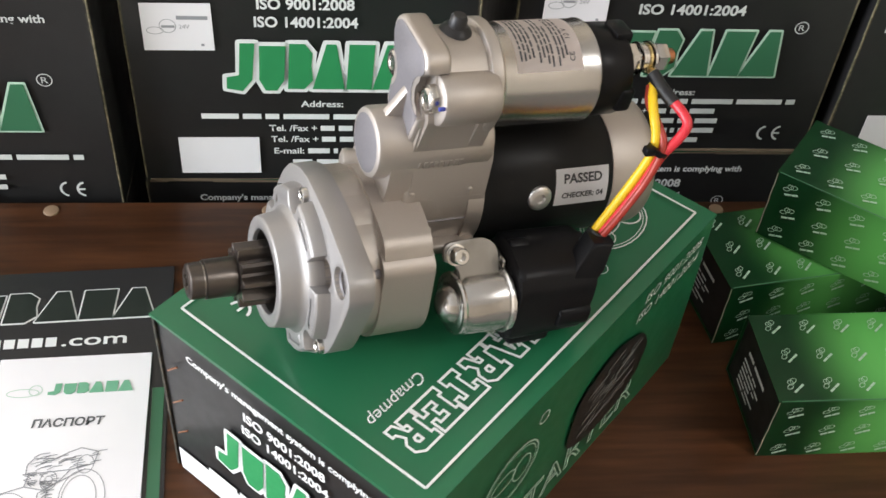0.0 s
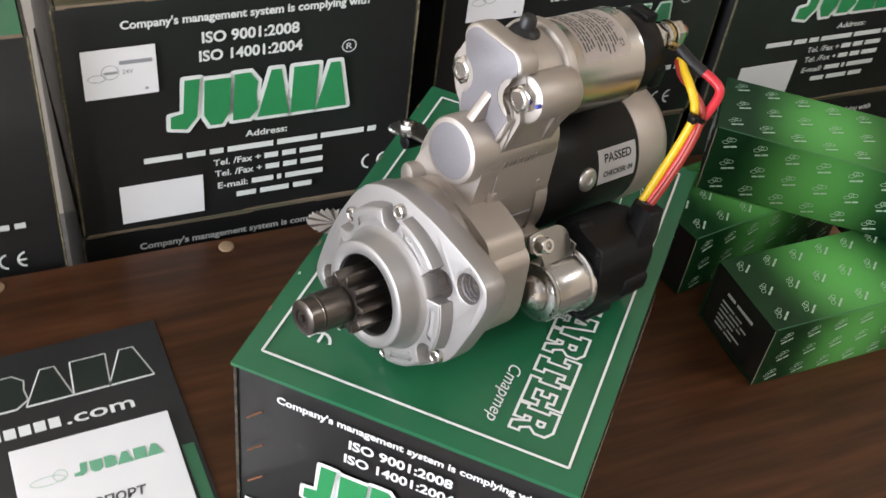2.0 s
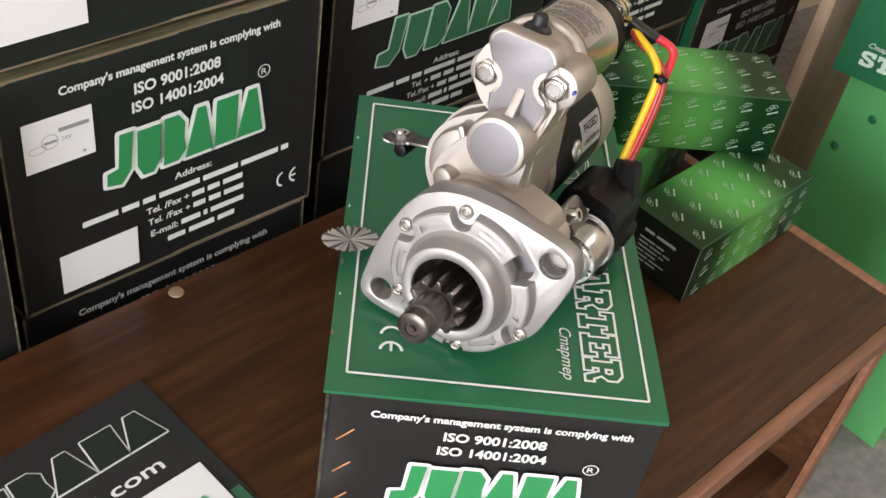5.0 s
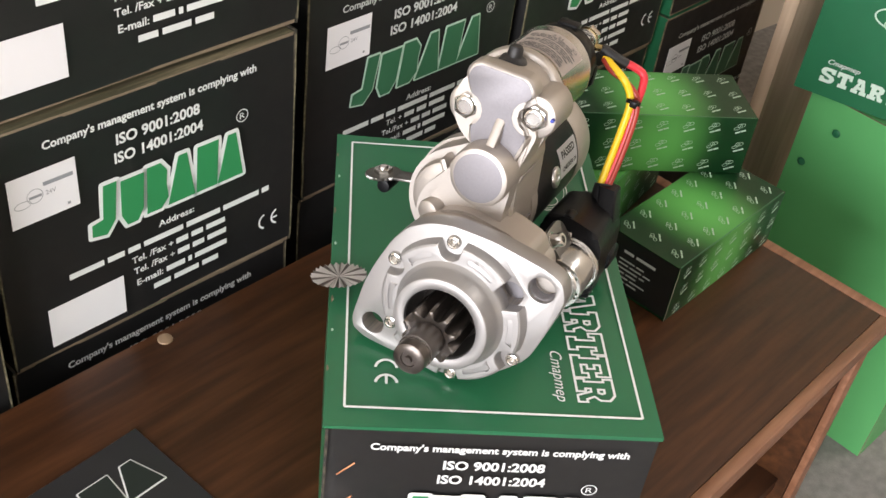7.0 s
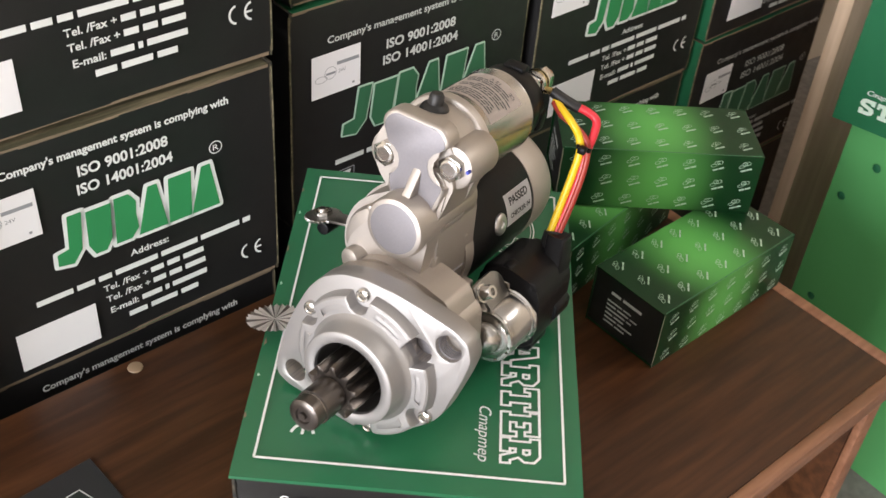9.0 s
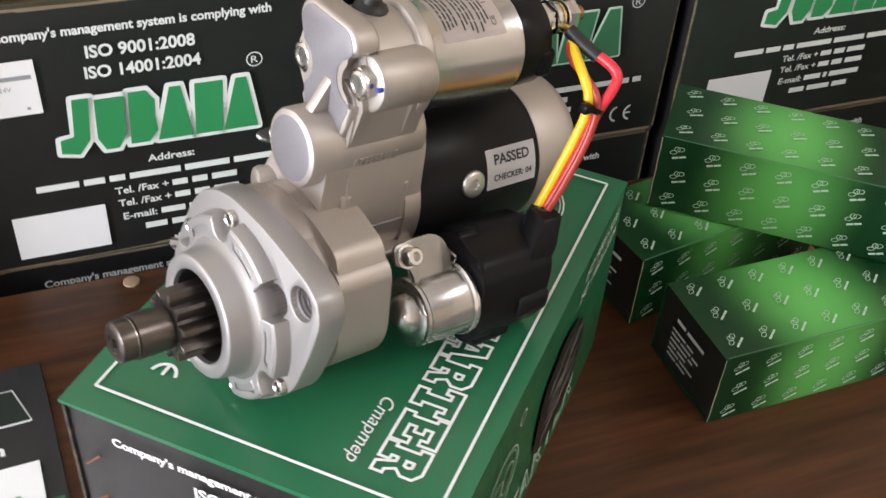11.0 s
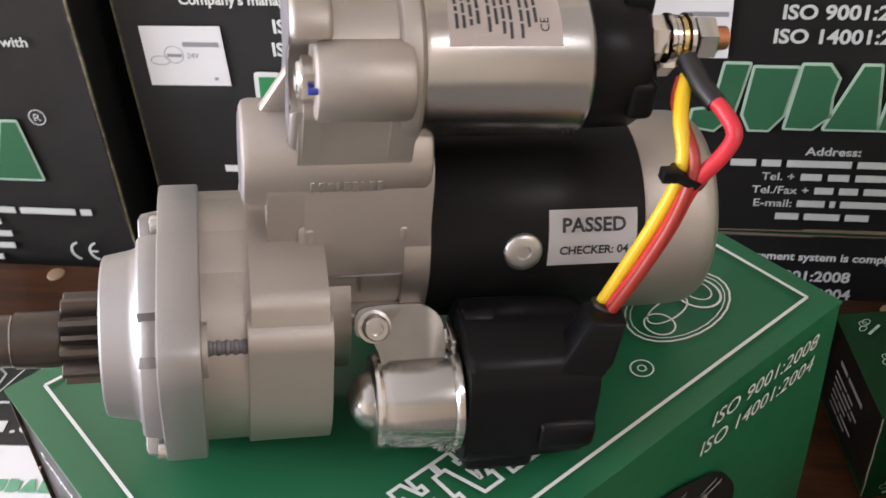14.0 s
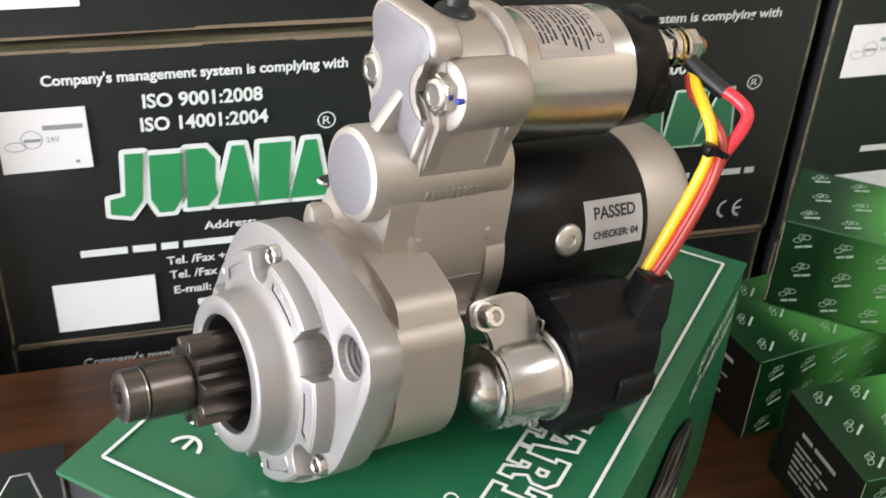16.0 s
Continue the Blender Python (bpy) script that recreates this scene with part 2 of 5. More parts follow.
def prism(outline, s0, s1, holes=(), bevel=0.0, axis="x", segments=2, scale1=1.0, soft_holes=False):
    """An outline (y, z) with round holes (y, z, r), drawn out from s0 to s1 along x (or lying flat along z)."""
    bm = bmesh.new()
    cy = sum(p[0] for p in outline) / len(outline)
    cz = sum(p[1] for p in outline) / len(outline)
    place = (lambda s, a, b: (s, a, b)) if axis == "x" else (lambda s, a, b: (a, b, s))
    loops = [list(outline)]
    for hole in holes:
        if len(hole) != 3:
            loops.append(list(hole))
            continue
        y, z, r = hole
        n = 20 if r < 15 else 48
        loops.append([(y + r * math.cos(2 * math.pi * k / n), z + r * math.sin(2 * math.pi * k / n)) for k in range(n)])
    lower, upper = [], []
    for loop in loops:
        lower.append([bm.verts.new(place(s0, *p)) for p in loop])
        upper.append([bm.verts.new(place(s1, cy + (p[0] - cy) * scale1, cz + (p[1] - cz) * scale1)) for p in loop])
    rim = []
    for a, b in zip(lower, upper):
        n = len(a)
        for k in range(n):
            bm.faces.new((a[k], a[(k + 1) % n], b[(k + 1) % n], b[k]))
    if holes:
        for side in (lower, upper):
            edges = []
            for loop in side:
                for k in range(len(loop)):
                    edges.append(bm.edges.get((loop[k], loop[(k + 1) % len(loop)])))
            bmesh.ops.triangle_fill(bm, use_beauty=True, use_dissolve=True, edges=edges)
    else:
        bm.faces.new(lower[0])
        bm.faces.new(upper[0])
    if bevel:
        for side in (lower, upper):
            for loop in side if soft_holes else side[:1]:
                for k in range(len(loop)):
                    e = bm.edges.get((loop[k], loop[(k + 1) % len(loop)]))
                    if e:
                        rim.append(e)
        bmesh.ops.bevel(bm, geom=rim, offset=bevel, segments=segments, profile=0.5, affect="EDGES")
    return bm


def tube(points, radius, segments=10, closed=False, flat=1.0):
    """A round cord along a smooth line through the points."""
    pts = [Vector(p) for p in points]
    line = []
    n = len(pts)
    for i in range(n - 1):
        p0, p1, p2, p3 = pts[max(i - 1, 0)], pts[i], pts[i + 1], pts[min(i + 2, n - 1)]
        for k in range(6):
            t = k / 6
            line.append(0.5 * ((2 * p1) + (p2 - p0) * t + (2 * p0 - 5 * p1 + 4 * p2 - p3) * t * t + (3 * p1 - p0 - 3 * p2 + p3) * t ** 3))
    line.append(pts[-1])
    bm = bmesh.new()
    rings = []
    side = None
    for i, p in enumerate(line):
        d = (line[min(i + 1, len(line) - 1)] - line[max(i - 1, 0)]).normalized()
        if side is None:
            side = d.orthogonal().normalized()
        side = (side - d * side.dot(d)).normalized()
        up = d.cross(side)
        r = radius[0] + (radius[1] - radius[0]) * i / (len(line) - 1) if isinstance(radius, tuple) else radius
        rings.append([bm.verts.new(p + r * (math.cos(a) * side + flat * math.sin(a) * up)) for a in [2 * math.pi * k / segments for k in range(segments)]])
    for a, b in zip(rings, rings[1:]):
        for k in range(segments):
            bm.faces.new((a[k], a[(k + 1) % segments], b[(k + 1) % segments], b[k]))
    bm.faces.new(rings[0])
    bm.faces.new(rings[-1])
    return bm


def joined(*many):
    out = bmesh.new()
    for bm in many:
        me = bpy.data.meshes.new("tmp")
        bm.to_mesh(me)
        bm.free()
        out.from_mesh(me)
        bpy.data.meshes.remove(me)
    return out


def moved(bm, m):
    bmesh.ops.transform(bm, matrix=m, verts=bm.verts)
    return bm


def polygon(points, z=0.0, thick=0.0004):
    """A thin flat print in the xy plane."""
    bm = bmesh.new()
    f = bm.faces.new([bm.verts.new((x, y, z)) for x, y in points])
    out = bmesh.ops.extrude_face_region(bm, geom=[f])
    for v in out["geom"]:
        if isinstance(v, bmesh.types.BMVert):
            v.co.z += thick
    return bm


def rounded(points, n=5, k=0.28):
    out = []
    m = len(points)
    for i in range(m):
        p0, p1, p2 = (Vector(points[(i + d) % m]) for d in (-1, 0, 1))
        a, b = p1 + (p0 - p1) * k, p1 + (p2 - p1) * k
        for j in range(n):
            t = j / (n - 1)
            out.append(tuple((1 - t) ** 2 * a + 2 * t * (1 - t) * p1 + t * t * b))
    return out


def bars(rows, z=0.0):
    """Flat print bars (x0, x1, y, height)."""
    return joined(*[polygon([(a, y - h / 2), (b, y - h / 2), (b, y + h / 2), (a, y + h / 2)], z, 0.0002) for a, b, y, h in rows])


def ring_print(x, y, rx, ry, w, z=0.0, n=24, a0=0.0, a1=2 * math.pi):
    """A flat printed ring or arc."""
    bm = bmesh.new()
    closed = abs(a1 - a0 - 2 * math.pi) < 1e-6
    m = n if closed else n + 1
    inner, outer = [], []
    for k in range(m):
        a = a0 + (a1 - a0) * k / n
        inner.append(bm.verts.new((x + (rx - w) * math.cos(a), y + (ry - w) * math.sin(a), z)))
        outer.append(bm.verts.new((x + rx * math.cos(a), y + ry * math.sin(a), z)))
    for k in range(m if closed else m - 1):
        j = (k + 1) % m
        bm.faces.new((inner[k], outer[k], outer[j], inner[j]))
    return bm


SLAB = {  # slab serif capitals in a unit box: outline, then counters
    "S": [[(0.95, 1), (0.95, 0.66), (0.72, 0.66), (0.66, 0.78), (0.36, 0.78), (0.34, 0.66), (0.9, 0.5), (1, 0.3), (0.9, 0.08), (0.7, 0), (0.05, 0), (0.05, 0.36), (0.28, 0.36), (0.36, 0.22), (0.64, 0.22), (0.66, 0.34), (0.1, 0.52), (0, 0.7), (0.1, 0.92), (0.3, 1)]],
    "T": [[(0, 1), (1, 1), (1, 0.62), (0.82, 0.62), (0.82, 0.76), (0.66, 0.76), (0.66, 0.24), (0.8, 0.24), (0.8, 0), (0.2, 0), (0.2, 0.24), (0.34, 0.24), (0.34, 0.76), (0.18, 0.76), (0.18, 0.62), (0, 0.62)]],
    "A": [[(0.22, 1), (0.66, 1), (0.9, 0.24), (1, 0.24), (1, 0), (0.56, 0), (0.56, 0.2), (0.62, 0.2), (0.6, 0.3), (0.38, 0.3), (0.36, 0.2), (0.44, 0.2), (0.44, 0), (0, 0), (0, 0.24), (0.1, 0.24), (0.32, 0.76), (0.22, 0.76)], [(0.49, 0.74), (0.51, 0.74), (0.56, 0.48), (0.42, 0.48)]],
    "R": [[(0, 1), (0.7, 1), (0.93, 0.85), (0.93, 0.6), (0.76, 0.45), (0.88, 0.24), (1, 0.24), (1, 0), (0.72, 0), (0.55, 0.38), (0.42, 0.38), (0.42, 0.24), (0.55, 0.24), (0.55, 0), (0, 0), (0, 0.24), (0.12, 0.24), (0.12, 0.76), (0, 0.76)], [(0.45, 0.74), (0.6, 0.74), (0.64, 0.66), (0.6, 0.58), (0.45, 0.58)]],
    "E": [[(0, 1), (0.95, 1), (0.95, 0.62), (0.78, 0.62), (0.78, 0.76), (0.42, 0.76), (0.42, 0.6), (0.6, 0.6), (0.6, 0.4), (0.42, 0.4), (0.42, 0.24), (0.8, 0.24), (0.8, 0.4), (1, 0.4), (1, 0), (0, 0), (0, 0.24), (0.12, 0.24), (0.12, 0.76), (0, 0.76)]],
}


def strip(points, w, z=0.0):
    """A flat printed line of width w round a closed outline, mitred at its corners."""
    pts = [Vector(p) for p in points]
    bm = bmesh.new()
    rims = []
    for side in (-0.5, 0.5):
        rim = []
        for p0, p1, p2 in zip(pts[-1:] + pts[:-1], pts, pts[1:] + pts[:1]):
            a, b = (p1 - p0).normalized(), (p2 - p1).normalized()
            n1, n2 = Vector((a.y, -a.x)), Vector((b.y, -b.x))
            m = (n1 + n2).normalized()
            q = p1 + m * (side * w / max(0.45, m.dot(n1)))
            rim.append(bm.verts.new((q.x, q.y, z)))
        rims.append(rim)
    n = len(pts)
    for k in range(n):
        bm.faces.new((rims[0][k], rims[1][k], rims[1][(k + 1) % n], rims[0][(k + 1) % n]))
    return bm


def stroke(points, w, z=0.0):
    """A flat printed line of width w along an open run of points."""
    made = []
    for p, q in zip(points, points[1:]):
        n = Vector((p[1] - q[1], q[0] - p[0])).normalized() * (w / 2)
        made.append(polygon([(p[0] - n.x, p[1] - n.y), (q[0] - n.x, q[1] - n.y), (q[0] + n.x, q[1] + n.y), (p[0] + n.x, p[1] + n.y)], z, 0.0001))
    return joined(*made)


TEXT_CACHE = {}


def lettering(words, size, outline=0.0, align="CENTER", slant=0.0, stretch=1.0, bold=0.0):
    """A mesh of flat letters in Blender's own font, in the xy plane, centred on its baseline."""
    key = (words, size, outline, align, slant, stretch, bold)
    if key in TEXT_CACHE:
        return TEXT_CACHE[key].copy()
    cu = bpy.data.curves.new("lettering", "FONT")
    cu.body, cu.size, cu.align_x, cu.shear = words, size, align, slant
    cu.resolution_u = 3
    if outline:
        cu.fill_mode, cu.bevel_depth, cu.bevel_resolution = "NONE", outline, 1
    cu.offset = bold
    tmp = new("lettering_source", cu)
    dg = bpy.context.evaluated_depsgraph_get()
    me = bpy.data.meshes.new_from_object(tmp.evaluated_get(dg))
    bpy.data.objects.remove(tmp)
    bpy.data.curves.remove(cu)
    me.transform(Matrix.Diagonal((stretch, 1, 0.25 if outline else 1, 1)))
    me.materials.clear()
    TEXT_CACHE[key] = me
    return me.copy()


def brand_shapes(x, y, width, height, grow=0.0, z=0.0, lean=0.0, thick=0.0003):
    """Six solid blocks in the place of the maker's mark: plain silhouettes, no letters."""
    u = width / 6.1
    shapes = [
        [(0.0, 0.0), (0.55, -0.06), (0.88, 0.2), (0.95, 1.0), (0.45, 1.0), (0.42, 0.3), (0.0, 0.25)],
        [(1.1, 0.95), (1.12, 0.2), (1.35, -0.04), (1.75, -0.04), (1.98, 0.2), (2.0, 0.95)],
        [(2.12, 0.0), (2.7, 0.0), (2.98, 0.2), (2.9, 0.52), (2.92, 0.8), (2.65, 1.0), (2.12, 1.0)],
        [(2.98, 0.0), (3.38, 1.0), (3.72, 1.0), (4.1, 0.0)],
        [(4.16, 0.0), (4.16, 1.0), (5.05, 1.0), (5.05, 0.0)],
        [(5.08, 0.0), (5.46, 1.0), (5.8, 1.0), (6.2, 0.0)],
    ]
    made = []
    for s in shapes:
        pts = [Vector((x + (px + lean * py) * u, y + py * height)) for px, py in s]
        area = sum(p.x * q.y - q.x * p.y for p, q in zip(pts, pts[1:] + pts[:1]))
        side = 1 if area > 0 else -1
        out = []
        for p0, p1, p2 in zip(pts[-1:] + pts[:-1], pts, pts[1:] + pts[:1]):
            n1 = Vector(((p1 - p0).y, -(p1 - p0).x)).normalized() * side
            n2 = Vector(((p2 - p1).y, -(p2 - p1).x)).normalized() * side
            if (p1 - p0).cross(p2 - p1) * side < 0 and grow > 0:
                out.append(tuple(p1 + (n1 + n2).normalized() * grow))
                continue
            a, q = p1 + n1 * grow, p1 + n2 * grow
            out += [tuple(a), tuple(p1 + (n1 + n2).normalized() * grow * 1.12), tuple(q)] if grow > 0 else [tuple(p1)]
        made.append(polygon(out, z, thick))
    return made


def mark_parts(parent, material, name, *args):
    """Each block of the mark is a part of its own."""
    for bm in brand_shapes(*args):
        part(name, bm, material, parent)


ROW = pose(0, 0.004, 0, 0, 0, 6.0)  # the line of the back row and of the cabinet


# ---------------------------------------------------------------- the room
def slab(name, x0, x1, y0, y1, z0, z1, material, label, category, bevel=0.0, place=None):
    me = finish(name, box_bm(x0, x1, y0, y1, z0, z1, bevel), material, 0 if not bevel else 40)
    ob = new(name, me)
    if place is not None:
        ob.matrix_basis = place
    return tagged(ob, label, category, kind="structure")


FLOOR_Z = -0.455
slab("floor", -3.7, 2.8, -3.6, 1.0, FLOOR_Z - 0.05, FLOOR_Z, CARPET, "speckled grey carpet floor", "floor")
slab("ceiling", -3.8, 2.9, -3.7, 1.1, 2.15, 2.25, CEIL_PAINT, "plain white painted ceiling", "ceiling")
slab("wall_north", -3.7, 2.8, 0.55, 0.65, FLOOR_Z, 2.15, WALL_PAINT, "cream wall behind the stacked cartons", "wall")
slab("wall_south", -3.7, 2.8, -3.7, -3.6, FLOOR_Z, 2.15, WALL_PAINT, "plain cream painted wall", "wall")
slab("wall_east", 2.8, 2.9, -3.7, 0.65, FLOOR_Z, 2.15, WALL_PAINT, "plain cream painted wall", "wall")
WX, WY0, WY1, WZ0, WZ1 = -3.7, -3.1, -0.5, 0.15, 1.85  # the window's opening in the west wall
wall_w = tagged(new("wall_west", finish("wall_west", joined(
    box_bm(WX - 0.1, WX, -3.7, WY0, FLOOR_Z, 2.15), box_bm(WX - 0.1, WX, WY1, 0.65, FLOOR_Z, 2.15),
    box_bm(WX - 0.1, WX, WY0, WY1, FLOOR_Z, WZ0), box_bm(WX - 0.1, WX, WY0, WY1, WZ1, 2.15)), WALL_PAINT, 0)),
    "cream wall with a wide window opening", "wall", kind="structure")
win = thing("window_1", "white framed window letting in daylight", "window", kind="structure")
for y0, y1, z0, z1 in ((WY0, WY0 + 0.06, WZ0, WZ1), (WY1 - 0.06, WY1, WZ0, WZ1), (WY0 + 0.06, WY1 - 0.06, WZ0, WZ0 + 0.06), (WY0 + 0.06, WY1 - 0.06, WZ1 - 0.06, WZ1), (-1.83, -1.77, WZ0 + 0.06, WZ1 - 0.06)):
    part("window_frame", box_bm(WX - 0.09, WX - 0.02, y0, y1, z0, z1, 0.004), FRAME_WHITE, win)
part("window_sill", box_bm(WX + 0.001, WX + 0.14, WY0 - 0.06, WY1 + 0.06, WZ0 - 0.05, WZ0 - 0.02, 0.006), FRAME_WHITE, win)


# ---------------------------------------------------------------- the low cabinet
cab = thing("low_cabinet", "low dark walnut laminate cabinet with cherry edge band", "cabinet", place=ROW)
part("cabinet_top", box_bm(-1.0, 0.636, -0.455, -0.036, -0.022, 0.0, 0.0008), DESK_TOP, cab, "dark walnut laminate top")
part("front_edge_band", box_bm(-1.0, 0.636, -0.467, -0.4552, -0.022, 0.0004, 0.0015), DESK_EDGE, cab, "reddish brown edge band")
part("side_edge_band", box_bm(0.6362, 0.650, -0.467, -0.036, -0.022, 0.0004, 0.0015), DESK_EDGE, cab, "reddish brown edge band")
part("side_panel", box_bm(0.612, 0.634, -0.452, -0.04, FLOOR_Z, -0.0225, 0.001), DESK_TOP, cab)
part("side_panel_edge", box_bm(0.612, 0.634, -0.4605, -0.4525, FLOOR_Z, -0.0225, 0.001), DESK_EDGE, cab, "reddish brown edge band")
part("side_panel", box_bm(-0.99, -0.968, -0.452, -0.04, FLOOR_Z, -0.0225, 0.001), DESK_TOP, cab)
part("back_panel", box_bm(-0.967, 0.611, -0.06, -0.045, FLOOR_Z, -0.0225), DESK_TOP, cab)
part("shelf", box_bm(-0.967, 0.611, -0.44, -0.061, -0.27, -0.25, 0.001), DESK_TOP, cab)
for px, py in ((-0.110, -0.047), (0.079, -0.047), (0.49, -0.047)):
    part("screw_cap", lathe([(0.0002, 0.0001), (0.0002, 0.0068), (0.0012, 0.0064), (0.0016, 0.0045), (0.0017, 0.0001)], 20, "z"), PLUG_CAP, cab,
         "round tan screw cap", place=pose(px, py, 0.0))

# ---------------------------------------------------------------- cartons
def panel_bm(a, b, c, normal, t=0.0028):
    """A board a x b at height c along its normal axis, its outer face printed (slot 0), rim and back raw (slot 1)."""
    bm = bmesh.new()
    nx, ny = 7, 6
    x0, x1 = a
    y0, y1 = b
    top = []
    for j in range(ny + 1):
        row = []
        for i in range(nx + 1):
            x, y = x0 + (x1 - x0) * i / nx, y0 + (y1 - y0) * j / ny
            d = 0.0016 * noise.noise(Vector((x * 9, y * 9, c * 7 + normal[0] * 3 + normal[1] * 5)))
            row.append(bm.verts.new((x, y, d)))
        top.append(row)
    for j in range(ny):
        for i in range(nx):
            bm.faces.new((top[j][i], top[j][i + 1], top[j + 1][i + 1], top[j + 1][i]))
    rim = [top[0][i] for i in range(nx + 1)] + [top[j][nx] for j in range(1, ny + 1)] + [top[ny][i] for i in range(nx - 1, -1, -1)] + [top[j][0] for j in range(ny - 1, 0, -1)]
    low = [bm.verts.new((v.co.x, v.co.y, -t)) for v in rim]
    for k in range(len(rim)):
        f = bm.faces.new((rim[k], low[k], low[(k + 1) % len(rim)], rim[(k + 1) % len(rim)]))
        f.material_index = 1
    f = bm.faces.new(low[::-1])
    f.material_index = 1
    n = Vector(normal)
    up = Vector((0, 0, 1)) if abs(n.z) < 0.5 else Vector((0, 1, 0))
    right = up.cross(n)
    m = Matrix((right, up, n)).transposed().to_4x4()
    m.translation = n * c
    return moved(bm, m)


def carton(place, w, d, h, label, group, face="green_mark", sticker=True, top=None, side=None, category="carton", spot=None):
    """A printed carton, its front panel in the plane y = 0, left edge x = 0, bottom z = 0; it goes back to y = d."""
    box = thing("carton", label, category, place=place, group=group)
    g = 0.0012
    c = pose(w / 2, d / 2, h / 2)
    side = side or PRINT_GREEN
    top = top or PRINT_GREEN
    for name, a, b, cc, n, m in (
        ("front_panel", (-w / 2 + 0.002, w / 2 - 0.002), (-h / 2 + 0.003, h / 2 - 0.003), d / 2, (0, -1, 0), PRINT_BLACK),
        ("back_panel", (-w / 2, w / 2), (-h / 2, h / 2), d / 2, (0, 1, 0), PRINT_BLACK),
        ("side_panel", (-d / 2 + 0.001, d / 2), (-h / 2, h / 2), w / 2, (-1, 0, 0), side),
        ("side_panel", (-d / 2, d / 2 - 0.001), (-h / 2, h / 2), w / 2, (1, 0, 0), side),
        ("top_flap", (-w / 2 + 0.004, w / 2 - 0.004), (-d / 2, d / 2), h / 2 - g, (0, 0, 1), top),
        ("bottom_panel", (-w / 2 + 0.004, w / 2 - 0.004), (-d / 2, d / 2), h / 2 - g, (0, 0, -1), CARDBOARD),
    ):
        part(name, panel_bm(a, b, cc, n), (m, EDGE_WORN if m is PRINT_BLACK else CARDBOARD), box, place=c, smooth=30)
    for x in (0.0006, w - 0.0006):
        bend = [(x + 0.0005 * noise.noise(Vector((k * 0.7, x * 40, h))), 0.0006 + 0.0004 * noise.noise(Vector((x * 40, k * 0.7, w))), 0.004 + (h - 0.008) * k / 9) for k in range(10)]
        part("worn_corner", tube(bend, 0.0011, 6), EDGE_OLIVE, box, "creased olive corner of the board")
    if face:
        carton_face(box, w, h, face, sticker, spot=spot)
    return box


def fitted(words, size, x0, x1, y, bold=0.0, slant=0.0):
    """A mesh of letters on the baseline y that just fills x0 to x1."""
    me = lettering(words, size, bold=bold, slant=slant, align="LEFT")
    xs = [v.co.x for v in me.vertices]
    a, b = min(xs), max(xs)
    f = (x1 - x0) / (b - a)
    me.transform(Matrix(((f, 0, 0, x0 - a * f), (0, 1, 0, y), (0, 0, 1, 0), (0, 0, 0, 1))))
    return me


def word_bars(x0, x1, y, height, lengths, gap=0.9):
    """One bar for each word of a line that is not to be read, by the words' lengths."""
    u = (x1 - x0) / (sum(lengths) + gap * (len(lengths) - 1))
    out, x = [], x0
    for n in lengths:
        out.append((x, x + n * u, y, height))
        x += (n + gap) * u
    return out


# per kind of print: lines (words, size, x0, x1, baseline), the mark (x, y, width, height, border, lean), ring, bar lines, sign, sticker
FACES = {
    "green_mark": dict(
        lines=(("Company's management system is complying with", 0.0102, 0.048, 0.2465, 0.2155, 0.0003), ("ISO 9001:2008", 0.0138, 0.1090, 0.1880, 0.1955, 0.0004),
               ("ISO 14001:2004", 0.0138, 0.1062, 0.1910, 0.1785, 0.0004), ("Address:", 0.0092, 0.1423, 0.1790, 0.0968, 0.0002),
               ("Tel. /Fax +", 0.0094, 0.1140, 0.1560, 0.0698, 0.0002), ("Tel. /Fax +", 0.0094, 0.1150, 0.1570, 0.0573, 0.0002), ("E-mail:", 0.0094, 0.1172, 0.1440, 0.0437, 0.0002)),
        mark=(0.0800, 0.1165, 0.149, 0.0460, 0.0036, 0.10), ring=(0.2315, 0.1765, 0.0064),
        bars=((0.0560, 0.2615, 0.0860, (8, 4, 3, 10, 9, 10, 2)), (0.1590, 0.2115, 0.0730, (3, 3, 5)), (0.1600, 0.2125, 0.0605, (3, 3, 5)), (0.1475, 0.2130, 0.0469, (5, 1, 9)), (0.1335, 0.2030, 0.0340, (4, 6, 4))),
        sign=(0.2500, 0.0480), sticker=(0.0160, 0.1545, 0.0570, 0.0450)),
    "dark_mark": dict(
        lines=(("Company's management system is complying with", 0.0102, 0.040, 0.2660, 0.1995, 0.0002), ("ISO 9001:2008", 0.0140, 0.1090, 0.1960, 0.1735, 0.0004),
               ("ISO 14001:2004", 0.0140, 0.1055, 0.2005, 0.1565, 0.0004), ("Address:", 0.0092, 0.1380, 0.1750, 0.0703, 0.0002),
               ("Tel. +", 0.0092, 0.1114, 0.1340, 0.0487, 0.0001), ("Tel./Fax +", 0.0092, 0.1060, 0.1450, 0.0372, 0.0001), ("E-mail:", 0.0092, 0.1085, 0.1350, 0.0257, 0.0001)),
        mark=(0.0580, 0.0925, 0.183, 0.0480, 0.0020, 0.20), ring=(0.2555, 0.1447, 0.0064),
        bars=((0.0500, 0.2736, 0.0630, (8, 4, 3, 10, 9, 10, 2)), (0.1380, 0.1987, 0.0518, (3, 3, 5)), (0.1490, 0.2040, 0.0403, (3, 3, 5)), (0.1385, 0.2030, 0.0288, (5, 1, 9)), (0.1250, 0.1900, 0.0173, (4, 6, 4))),
        sign=(0.2470, 0.0260), sticker=(0.0220, 0.1445, 0.0560, 0.0450)),
}


